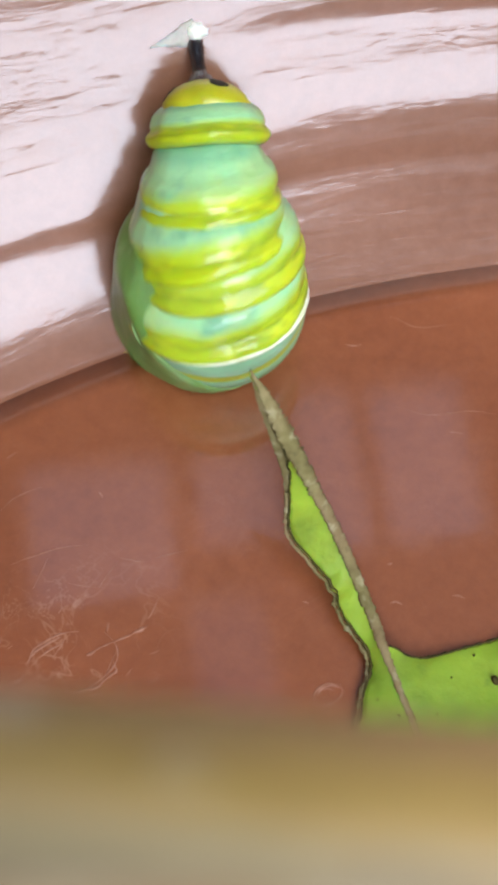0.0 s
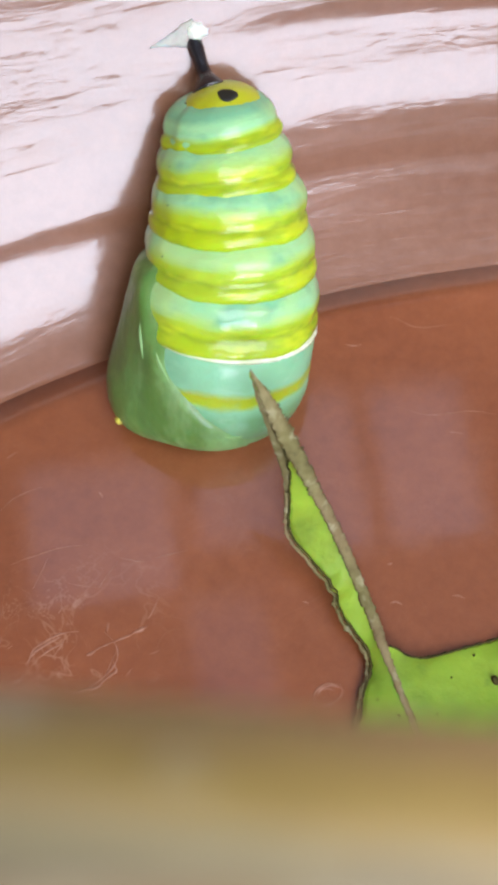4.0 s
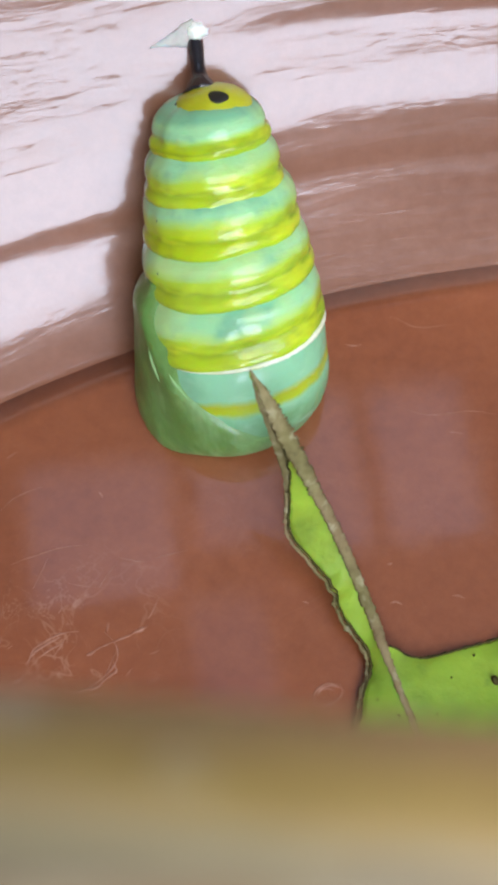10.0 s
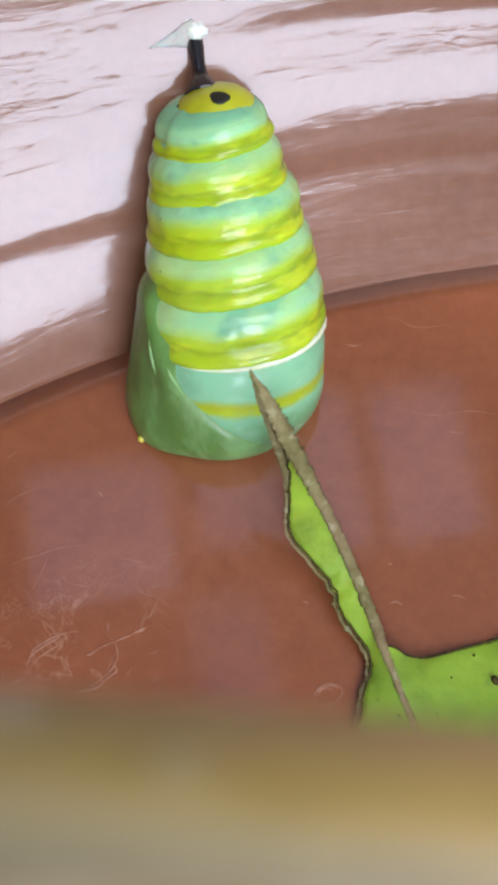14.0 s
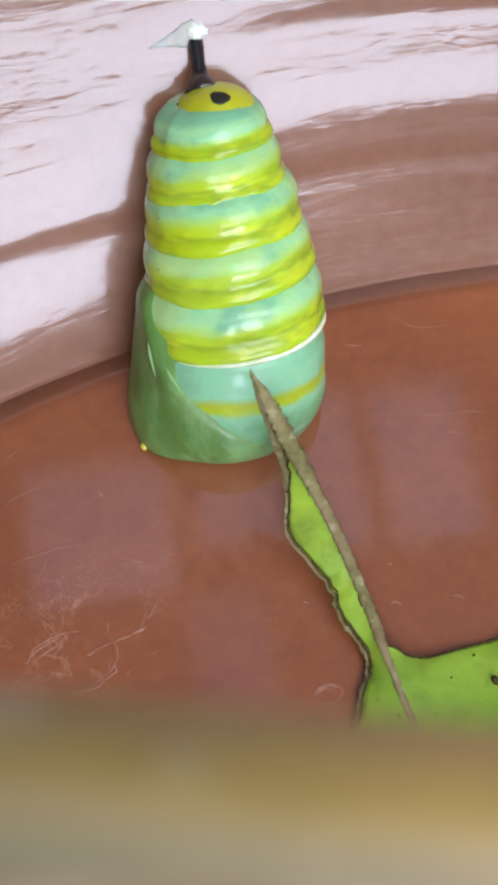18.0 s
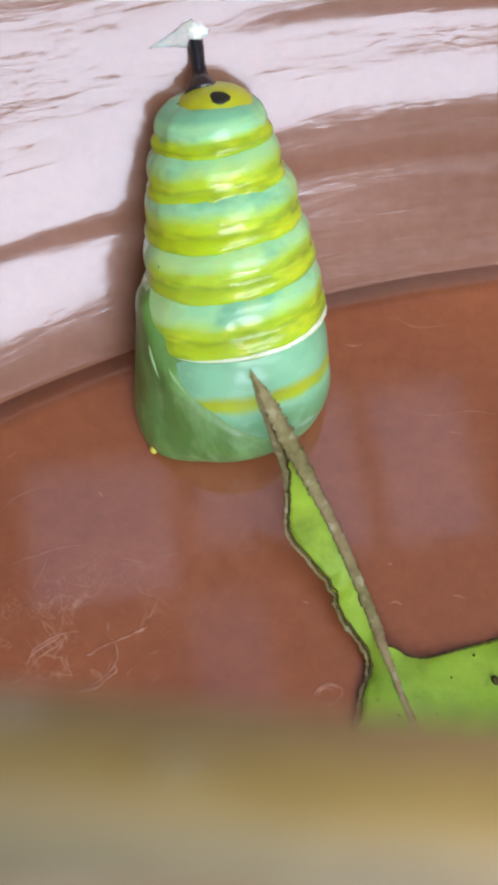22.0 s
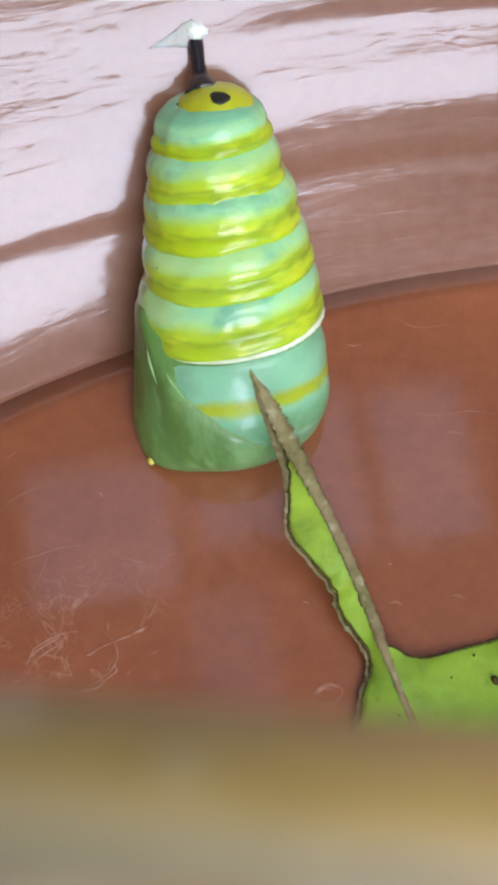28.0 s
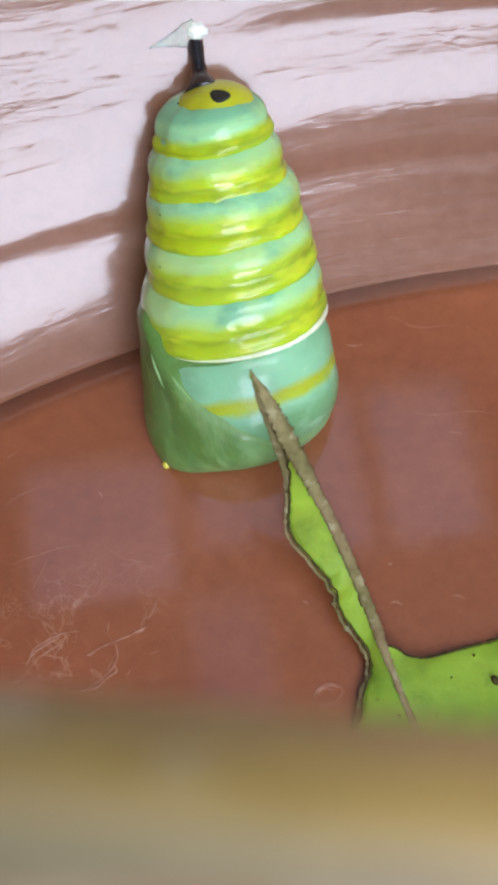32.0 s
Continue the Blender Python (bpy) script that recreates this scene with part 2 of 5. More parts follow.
def bark_mat():
    """Weathered bark: olive, tan and grey streaks that run along the stake, paler towards one end."""
    m, n, l, b = material("olive_bark", 0.6)
    at = n.new("ShaderNodeTexCoord")
    sep = n.new("ShaderNodeSeparateXYZ")
    l.new(at.outputs["Object"], sep.inputs[0])
    across = n.new("ShaderNodeMapRange")
    across.inputs[1].default_value, across.inputs[2].default_value = 0.0037, 0.0063
    l.new(sep.outputs[1], across.inputs[0])
    wob = n.new("ShaderNodeMath")
    wob.operation = "MULTIPLY_ADD"
    l.new(noise_tex(n, l, coords(n, l, scale=(0.35, 1, 1)), 700, 2, 0.5, 0.4), wob.inputs[0])
    wob.inputs[1].default_value = 0.36
    l.new(across.outputs[0], wob.inputs[2])
    c = ramp(n, l, wob.outputs[0], [(0.16, (0.36, 0.25, 0.145)), (0.30, (0.44, 0.35, 0.21)), (0.42, (0.44, 0.40, 0.23)), (0.54, (0.58, 0.43, 0.20)), (0.66, (0.48, 0.345, 0.10)), (0.85, (0.44, 0.31, 0.095)), (1.0, (0.46, 0.33, 0.14))])
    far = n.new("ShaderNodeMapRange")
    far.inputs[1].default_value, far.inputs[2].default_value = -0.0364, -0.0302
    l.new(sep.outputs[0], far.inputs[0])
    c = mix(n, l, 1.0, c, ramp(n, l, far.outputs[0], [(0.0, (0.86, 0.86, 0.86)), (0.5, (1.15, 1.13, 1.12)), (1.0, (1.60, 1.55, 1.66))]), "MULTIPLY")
    spots = noise_tex(n, l, coords(n, l, scale=(0.5, 1, 1)), 900, 2, 0.5, 0.6)
    c = mix(n, l, ramp(n, l, spots, [(0.56, (0,) * 3), (0.68, (0.5,) * 3)]), c, (0.66, 0.60, 0.44))
    l.new(c, b.inputs["Base Color"])
    bump(n, l, b, [(spots, 0.0004, 0.5)])
    return m


M_SIDE, M_BASE = glaze("ridged_glaze", True), glaze("flat_glaze", False)
M_BAND, M_HEAD, M_CASE = skin_bands(), skin_head(), skin_case()
M_CAP = plain("cap_skin", (0.37, 0.40, 0.010), (0.51, 0.52, 0.02), 500, 0.34, 0.0001, coat=0.5, sss=0.2)
M_CREST = plain("crest_enamel", (0.58, 0.66, 0.30), (0.84, 0.87, 0.76), 500, 0.25, coat=0.6)
M_BLACK = plain("black_horn", (0.005, 0.004, 0.005), (0.016, 0.014, 0.016), 900, 0.25, 0.00008, coat=0.8)
# pale colour that stands in for glints along the wing case's folds
M_FOLD_GLINT = plain("fold_glint", (0.16, 0.31, 0.09), (0.24, 0.41, 0.16), 700, 0.6, 0.0001)
M_SPOT = plain("dull_black", (0.004, 0.004, 0.003), (0.014, 0.014, 0.008), 900, 0.6)
M_PORE = plain("dark_pore", (0.035, 0.08, 0.04), (0.06, 0.12, 0.06), 900, 0.9)
M_SILK = plain("white_silk", (0.62, 0.62, 0.52), (0.85, 0.85, 0.78), 1500, 0.7, 0.0001, sss=0.3)
M_SILK.node_tree.nodes["Principled BSDF"].inputs["Alpha"].default_value = 0.50
M_KNOT = plain("dense_silk", (0.70, 0.70, 0.62), (0.88, 0.88, 0.82), 1800, 0.7, 0.0001, sss=0.3)
M_GOLD = plain("gold_fleck", (0.55, 0.50, 0.05), (0.70, 0.60, 0.10), 900, 0.3)
M_LEAF = leaf_mat("leaf_green", (0.16, 0.29, 0.020), (0.28, 0.43, 0.034), (0.10, 0.20, 0.015))
M_RIB = dry_mat("dry_midrib")
for key, value in (("Roughness", 0.85), ("Coat Weight", 0.0), ("Specular IOR Level", 0.2)):
    M_RIB.node_tree.nodes["Principled BSDF"].inputs[key].default_value = value
M_EDGE = plain("chewed_edge_brown", (0.035, 0.036, 0.010), (0.09, 0.075, 0.025), 900, 0.9, 0.0001)
M_EDGE.node_tree.nodes["Principled BSDF"].inputs["Specular IOR Level"].default_value = 0.1
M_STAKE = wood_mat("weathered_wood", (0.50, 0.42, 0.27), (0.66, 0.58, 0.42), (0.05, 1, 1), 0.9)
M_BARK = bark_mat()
M_SCRATCH = plain("scuffed_glaze", (0.28, 0.10, 0.048), (0.42, 0.20, 0.13), 1500, 0.5)
M_TABLE = wood_mat("table_wood", (0.16, 0.09, 0.045), (0.28, 0.17, 0.09), (0.02, 0.2, 0.2))
M_WALL = plain("room_plaster", (0.52, 0.50, 0.51), (0.60, 0.57, 0.58), 6, 0.85)
M_CEIL = plain("ceiling_paint", (0.33, 0.31, 0.32), (0.40, 0.38, 0.38), 5, 0.85)
M_FLOOR = wood_mat("floor_boards", (0.12, 0.07, 0.035), (0.2, 0.12, 0.06), (0.05, 0.5, 0.5))
M_FRAME = plain("window_paint", (0.70, 0.70, 0.68), (0.8, 0.8, 0.78), 20, 0.4)


# ---------- mesh helpers ----------
def mesh_object(name, verts, faces, mat, parent=None, smooth=True):
    me = bpy.data.meshes.new(name)
    me.from_pydata([tuple(v) for v in verts], [], faces)
    me.validate()
    if smooth:
        me.polygons.foreach_set("use_smooth", [True] * len(me.polygons))
    me.materials.append(mat)
    ob = new(name, me)
    if parent is not None:
        ob.parent = parent
    return ob


def loft(rings, close_first=True, close_last=True):
    """Faces over equal closed rings of points."""
    verts, faces, k = [], [], len(rings[0])
    for r in rings:
        verts += r
    for i in range(len(rings) - 1):
        for j in range(k):
            faces.append((i * k + j, i * k + (j + 1) % k, (i + 1) * k + (j + 1) % k, (i + 1) * k + j))
    if close_first:
        faces.append(tuple(range(k - 1, -1, -1)))
    if close_last:
        faces.append(tuple(range((len(rings) - 1) * k, len(rings) * k)))
    return verts, faces


def curve_at(points, u):
    """A smooth curve through the given points, at u from 0 to 1."""
    pts = [Vector(p) for p in points]
    x = u * (len(pts) - 1)
    i = min(int(x), len(pts) - 2)
    f = x - i
    p1, p2 = pts[i], pts[i + 1]
    p0 = pts[i - 1] if i else p1 * 2 - p2
    p3 = pts[i + 2] if i + 2 < len(pts) else p2 * 2 - p1
    return 0.5 * (2 * p1 + (p2 - p0) * f + (2 * p0 - 5 * p1 + 4 * p2 - p3) * f * f + (3 * p1 - p0 - 3 * p2 + p3) * f ** 3)


def tube(points, radius, steps=30, sides=8, flat=1.0, rough=0.0, seed=0):
    """A rounded strand along a smooth curve; radius is a function of u. flat presses it in z."""
    rings = []
    for i in range(steps + 1):
        u = i / steps
        c = curve_at(points, u)
        d = (curve_at(points, min(1, u + 0.01)) - curve_at(points, max(0, u - 0.01))).normalized()
        side = d.cross(Vector((0, 0, 1)))
        side = side.normalized() if side.length > 1e-6 else Vector((1, 0, 0))
        up = side.cross(d)
        ring = []
        for j in range(sides):
            a = 2 * math.pi * j / sides
            r = radius(u) * (1 + rough * noise.noise(Vector((i * 0.9 + seed, j * 1.3, seed * 3.1))))
            ring.append(c + side * math.cos(a) * r + up * math.sin(a) * r * flat)
        rings.append(ring)
    return loft(rings)


def box(name, lo, hi, mat, parent=None):
    (x0, y0, z0), (x1, y1, z1) = lo, hi
    v = [(x, y, z) for x in (x0, x1) for y in (y0, y1) for z in (z0, z1)]
    f = [(0, 1, 3, 2), (4, 6, 7, 5), (0, 4, 5, 1), (2, 3, 7, 6), (0, 2, 6, 4), (1, 5, 7, 3)]
    return mesh_object(name, v, f, mat, parent, smooth=False)


def structure(ob, label):
    return tagged(ob, label=label, category="building part", kind="structure")


# ---------- room round the bowl ----------
RX, RY, Z0, Z1, TH = 1.7, 1.6, -0.76, 1.55, 0.12
structure(box("floor", (-RX, -RY, Z0 - 0.1), (RX, RY, Z0), M_FLOOR), "brown boarded room floor under the table")
structure(box("wall_north", (-RX, RY, Z0), (RX, RY + TH, Z1), M_WALL), "plain grey plaster wall facing the window")
structure(box("wall_east", (RX, -RY, Z0), (RX + TH, RY, Z1), M_WALL), "plain grey plaster side wall")
structure(box("wall_west", (-RX - TH, -RY, Z0), (-RX, RY, Z1), M_WALL), "plain grey plaster side wall")


def holed(name, u0, u1, v0, v1, holes, make, mat):
    """A slab with rectangular openings: pieces between the grid lines, joined in one mesh. make(u, v, w) gives a point."""
    us = sorted({u0, u1, *[h[0] for h in holes], *[h[1] for h in holes]})
    vs = sorted({v0, v1, *[h[2] for h in holes], *[h[3] for h in holes]})
    verts, faces = [], []
    for a, b in zip(us, us[1:]):
        for c, d in zip(vs, vs[1:]):
            mu, mv = (a + b) / 2, (c + d) / 2
            if any(h[0] < mu < h[1] and h[2] < mv < h[3] for h in holes):
                continue
            k = len(verts)
            verts += [make(u, v, w) for u in (a, b) for v in (c, d) for w in (0, TH)]
            faces += [tuple(k + i for i in f) for f in ((0, 1, 3, 2), (4, 6, 7, 5), (0, 4, 5, 1), (2, 3, 7, 6), (0, 2, 6, 4), (1, 5, 7, 3))]
    return mesh_object(name, verts, faces, mat, smooth=False)


structure(holed("wall_south", -RX, RX, Z0, Z1, [(0.05, 1.05, 0.47, 1.25), (0.05, 1.05, 1.27, 1.50)], lambda u, v, w: (u, -RY - w, v), M_WALL),
          "plain plaster wall with a wide bright window under an added upper opening")
structure(holed("ceiling", -2.35, 2.35, -2.3, 2.3, [p[:4] for p in ROOF_PANES] + [ROOF_WIDE], lambda u, v, w: askew(u, v, Z1 + w), M_CEIL),
          "grey painted ceiling with several roof lights")
win = tagged(new("window_1"), label="wide low white-painted window with bright daylight", category="window", kind="structure")
win.location = (0.55, -RY, 0.86)
for lo, hi in (((-0.50, -0.08, -0.39), (0.50, -0.03, -0.36)), ((-0.50, -0.08, 0.36), (0.50, -0.03, 0.39)),
               ((-0.50, -0.08, -0.36), (-0.47, -0.03, 0.36)), ((0.47, -0.08, -0.36), (0.50, -0.03, 0.36))):
    box("window_frame", lo, hi, M_FRAME, win)

# table under the bowl
table = tagged(new("table"), label="brown wooden table under the glazed bowl", category="table")
table.location = (0.03, -0.1, Z0)
ZT = -0.0090
box("tabletop", (-0.45, -0.35, ZT - Z0 - 0.03), (0.45, 0.35, ZT - Z0), M_TABLE, table)
for sx in (-0.4, 0.4):
    for sy in (-0.3, 0.3):
        box("leg", (sx - 0.025, sy - 0.025, 0), (sx + 0.025, sy + 0.025, ZT - Z0 - 0.03), M_TABLE, table)

# ---------- the bowl ----------
CX, CY, R0, ZF = 33.08, -94.56, 110.35, -1.5     # centre and radius of the bowl's floor, mm


def lean(w, fade):
    """How far the wall's normal is raised, degrees, w mm up the wall; fade weakens the lowest hollow."""
    a = 38.0
    for mid, half, amount in ((3.0, 2.6, -6.0 * fade), (6.9, 1.2, -4.0 * fade), (9.3, 0.9, -11.0), (11.6, 1.7, -11.5 * max(0.0, fade - 0.25)), (19.3, 1.2, -30.0 * max(0.0, fade - 0.5)), (22.0, 3.0, -1.5), (20.5, 4.0, -3.0 * max(0.0, 1 - fade)),
                              (6.0, 2.2, -4.5 * max(0.0, fade - 0.70) / 0.3)):
        a += amount * math.exp(-((w - mid) / half) ** 2)
    return a


def side_profile(slip, fade, back=0.0):
    """Radius, height and way up the wall, with the ridges shifted by slip mm; back: how far the wall is out of round."""
    pts, r, z, w, step = [], R0, ZF, 0.0, 0.35
    while w < 55.0:
        lag = min(1.0, w / 24)
        pts.append((r + back * lag * lag * (3 - 2 * lag), z, w))
        a = radians(lean(w + slip, fade) - 3.0 * back * math.exp(-((w - 1.0) / 2.8) ** 2) - 9.0 * math.exp(-(w / 0.7) ** 2))
        r, z, w = r + math.sin(a) * step, z + math.cos(a) * step, w + step
    for i in range(1, 9):
        b = math.pi * i / 8
        pts.append((r + 3.5 - 3.5 * math.cos(b), z + 3.0 * math.sin(b), w + i))
    pts += [(r + 7, z - 4, w + 12), (R0 + 16, -3.0, w + 50), (R0 + 8, -8.5, w + 58), (R0 - 2, -9.0, w + 66)]
    return pts, z


RIM_Z = side_profile(0, 1)[1]
TURNS = 320
bowl = tagged(new("bowl"), "wide terracotta-brown glazed bowl with glossy ridged sides", "bowl")
cols, ways = [], []
for j in range(TURNS):
    a = 2 * math.pi * j / TURNS
    turn = math.sin(-(a + radians(8)))
    bulge = (math.degrees(a) + 180) % 360 - 180
    back = 1.9 * min(1, max(0, (-16.5 - bulge) / 9.0)) * min(1, max(0, (bulge + 70) / 40))
    drop = min(1, max(0, (-15.0 - bulge) / 4.5)) * min(1, max(0, (bulge + 75) / 40))
    prof, _ = side_profile(-4.0 * turn + 1.0 * drop, min(1.2, max(0.2, 1 - 2.2 * turn)), back)
    cols.append([Vector((CX + r * math.sin(a), CY + r * math.cos(a), z)) * MM for r, z, w in prof])
    ways.append([(a * R0 * MM, w * MM) for r, z, w in prof])
side = mesh_object("side", *loft([list(c) for c in zip(*cols)], False, False), M_SIDE, bowl)
uv = side.data.uv_layers.new(name="along")
for loop in side.data.loops:
    k = loop.vertex_index
    uv.data[loop.index].uv = ways[k % TURNS][k // TURNS]
base_rings = []
for r, z in [(2.0, ZF)] + [(6.0 + 3.0 * i, ZF) for i in range(35)] + [(R0, ZF), (R0 - 2, -9.0), (2.0, -9.0)]:
    base_rings.append([Vector((CX + r * math.sin(q), CY + r * math.cos(q), z)) * MM for q in [2 * math.pi * j / TURNS for j in range(TURNS)]])
base = mesh_object("base", *loft(base_rings), M_BASE, bowl)
for p in base.data.polygons:
    p.use_smooth = abs(p.normal.z) > 0.9

# scuffs and flecks on the bowl's floor: places (mm) and half widths
SCUFFS = [
    (0.11, [(-14.28, -14.72), (-13.73, -13.89), (-12.93, -13.34), (-12.06, -12.87)]),
    (0.09, [(-13.41, -14.25), (-12.73, -13.71), (-11.95, -13.34)]),
    (0.08, [(-10.35, -14.07), (-9.47, -13.56), (-8.40, -13.09), (-7.33, -12.65), (-6.54, -12.17)]),
    (0.12, [(-10.42, -14.14), (-10.17, -14.00), (-9.85, -13.85)]),
    (0.14, [(-7.48, -12.65), (-7.04, -12.46), (-6.58, -12.24)]),
    (0.12, [(-11.28, -16.56), (-10.40, -16.28), (-9.63, -16.11), (-9.15, -15.65)]),
    (0.08, [(-9.63, -16.11), (-8.80, -15.36), (-8.46, -15.07), (-8.78, -14.25)]),
    (0.10, [(-9.15, -12.61), (-9.14, -12.17), (-9.12, -11.91)]),
    (0.06, [(-6.56, -11.80), (-6.21, -11.13), (-5.91, -10.31)]),
    (0.09, [(-15.08, -15.93), (-14.56, -15.68), (-14.34, -15.32)]),
    (0.10, [(4.1, -17.0), (4.2, -16.4), (4.9, -15.9), (5.7, -16.0)]),
    (0.09, [(4.3, -16.7), (4.6, -16.2), (5.2, -16.0), (5.9, -16.2)]),
    (0.06, [(5.8, -15.9), (5.9, -16.5), (5.3, -17.1), (4.5, -17.3), (4.1, -17.1)]),
    (0.05, [(4.4, -16.4), (5.0, -16.2), (5.4, -16.4)]),
    (0.08, [(9.2, -10.7), (9.6, -10.6), (10.0, -10.8)]),
    (0.08, [(13.3, -10.2), (13.7, -10.2), (14.1, -10.4)]),
    (0.07, [(6.9, 8.2), (7.5, 8.1), (8.1, 8.2)]),
    (0.09, [(9.1, -8.1), (9.5, -8.0)]),
    (0.05, [(13.9, 1.4), (14.9, 1.3)]),
    (0.08, [(-10.2, -3.0), (-9.9, -3.4)]),
    (0.08, [(3.5, -10.6), (3.9, -10.7)]),
    (0.06, [(-16.0, -0.1), (-16.7, -0.6)]),
    (0.08, [(-14.15, -14.97), (-13.81, -13.71), (-12.24, -12.76), (-10.98, -12.54)]),
    (0.07, [(-9.34, -12.61), (-8.61, -13.34), (-8.45, -14.43), (-9.37, -15.61), (-11.06, -16.71)]),
    (0.04, [(-15.73, -8.1), (-14.28, -7.52), (-12.44, -6.93), (-10.57, -6.74)]),
    (0.05, [(-16.8, -4.36), (-15.74, -3.36), (-14.07, -2.63)]),
    (0.035, [(10.26, 3.34), (12.59, 2.69), (15.38, 2.99), (17.33, 2.69)]),
    (0.03, [(10.21, 10.51), (12.21, 9.59), (14.67, 9.82)]),
]
for n, (half, places) in enumerate(SCUFFS):
    line = [Vector((x, y, ZF + 0.004)) * MM for x, y in places]
    mesh_object("scuff", *tube(line, lambda u: MM * 0.6 * half * (0.25 + math.sin(math.pi * min(0.97, max(0.03, u)))), 16, 6, 0.04, 0.9, n), M_SCRATCH, bowl)

# nicks and flecks on the glazed side
for at, out, size, mat in (((9.18, 22.46, 11.89), (0.16, -0.79, 0.59), (0.42, 0.10), M_EDGE), ((15.02, 15.31, -0.11), (0.13, -0.81, 0.57), (0.22, 0.10), M_SCRATCH),
                           ((11.2, 17.07, 3.5), (0.14, -0.81, 0.57), (0.20, 0.13), M_SCRATCH), ((9.99, 16.22, 2.6), (0.16, -0.82, 0.55), (0.3, 0.06), M_SCRATCH)):
    lay = Vector(out).to_track_quat("Z", "Y").to_matrix()
    chip = [[Vector(at) * MM + lay @ Vector((size[0] * q * math.cos(k * 0.628) * (1 + 0.3 * math.sin(k * 2.1)), size[1] * q * math.sin(k * 0.628), z)) * MM for k in range(10)]
            for z, q in ((-0.25, 1.0), (0.02, 1.0), (0.05, 0.5))]
    mesh_object("fleck", *loft(chip), mat, bowl)

rnd = random.Random(5)
for n in range(16):
    x, y, a = rnd.uniform(-16.0, -5.0), rnd.uniform(-17.0, -6.0), rnd.uniform(-0.2, 1.3)
    run, bend = rnd.uniform(0.4, 2.4), rnd.uniform(-0.35, 0.35)
    line = [Vector((x + run * f * math.cos(a) - bend * (1 - f * f) * math.sin(a), y + run * f * math.sin(a) + bend * (1 - f * f) * math.cos(a), ZF + 0.003)) * MM for f in (-0.5, -0.2, 0.2, 0.5)]
    mesh_object("scuff", *tube(line, lambda u: MM * 0.024 * (0.25 + math.sin(math.pi * min(0.97, max(0.03, u)))), 10, 6, 0.04, 0.9, n), M_SCRATCH, bowl)

# ---------- stake across the rim ----------
stake = tagged(new("wooden_stake"), label="weathered tan wooden stake lying across the bowl's rim", category="stake")
stake.matrix_basis = pose(CX * MM, -0.03403, RIM_Z * MM + 0.003, rz=-4.5)
stake_rings = []
for i in range(61):
    x = (-130 + 260 * i / 60) * MM
    ring = []
    for j in range(24):
        a = 2 * math.pi * j / 24
        q = 1 + 0.05 * noise.noise(Vector((x * 60, math.cos(a) * 2, math.sin(a) * 2)))
        ring.append(Vector((x, 0.0062 * q * math.cos(a), 0.0048 + 0.0048 * q * math.sin(a))))
    stake_rings.append(ring)
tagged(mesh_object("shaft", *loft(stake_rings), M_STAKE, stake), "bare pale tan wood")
bark_rings = []
for i in range(61):
    x = (-130 + 260 * i / 60) * MM
    arc = []
    for k, grow in ((range(11), 1.035), (range(10, -1, -1), 0.97)):
        for q in k:
            a = radians(-25 + 9.3 * q + 4 * noise.noise(Vector((x * 90, 3, q))))
            arc.append(Vector((x, 0.0062 * grow * math.cos(a), 0.0048 + 0.0048 * grow * math.sin(a))))
    bark_rings.append(arc)
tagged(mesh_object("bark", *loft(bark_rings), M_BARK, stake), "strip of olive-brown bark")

# ---------- leaf ----------
leaf = tagged(new("leaf"), label="half-eaten green leaf with a dry brown midrib on the bowl", category="leaf")
RIB = [(11.88, -23.06, -0.7), (10.4, -19.1, -0.65), (9.12, -15.73, -0.2), (8.43, -14.08, 0.4), (7.85, -12.27, 0.6), (6.77, -9.68, 1.4), (5.93, -8.17, 2.7), (5.03, -6.94, 4.5), (4.03, -5.88, 6.6), (3.12, -4.86, 8.4), (1.95, -3.39, 10.3), (1.02, -2.23, 12.0), (0.06, -1.06, 13.4)]
LEFT = [(5.44, -23.04, -1.1), (6.86, -18.19, -1.1), (7.21, -16.35, -1.05), (7.68, -15.23, -1.0), (7.4, -13.9, -0.5), (5.94, -11.96, 0.2), (5.34, -10.3, 0.7), (4.15, -8.9, 1.4), (2.62, -7.46, 2.9), (2.44, -6.59, 4.2), (2.44, -5.45, 6.6), (2.24, -4.43, 8.2), (1.37, -3.18, 10.3), (0.67, -2.32, 11.9), (0.06, -1.06, 13.4)]
STRIP = [(2.29, -7.07, 3.3), (2.15, -5.98, 5.0), (2.07, -5.16, 6.8), (1.77, -4.46, 8.0), (1.36, -3.78, 9.0), (0.95, -3.03, 10.2), (0.45, -2.23, 11.7), (0.06, -1.06, 13.4)]
RIGHT = [(27.39, -24.97, -1.1), (24.52, -13.42, -1.1), (18.88, -12.25, -1.15), (15.53, -13.26, -1.2), (13.31, -13.87, -1.2), (11.46, -14.36, -1.1), (10.16, -14.35, -0.8), (9.35, -14.03, -0.2), (8.79, -13.94, 0.4)]
RIB_HALF = (0.15, 0.20, 0.21, 0.29, 0.35, 0.36, 0.36, 0.37, 0.40, 0.50, 0.56, 0.38, 0.04)     # half widths along the midrib, mm


def rib_radius(u):
    x = u * (len(RIB_HALF) - 1)
    k = min(int(x), len(RIB_HALF) - 2)
    return MM * (RIB_HALF[k] + (RIB_HALF[k + 1] - RIB_HALF[k]) * (x - k)) * (1 + 0.16 * noise.noise(Vector((u * 60, 2, 0))))


rib = mesh_object("midrib", *tube([Vector(p) * MM for p in RIB], rib_radius, 340, 10, 0.42, 0.5, 3), M_RIB, leaf)
tagged(rib, "dry brown ragged midrib")


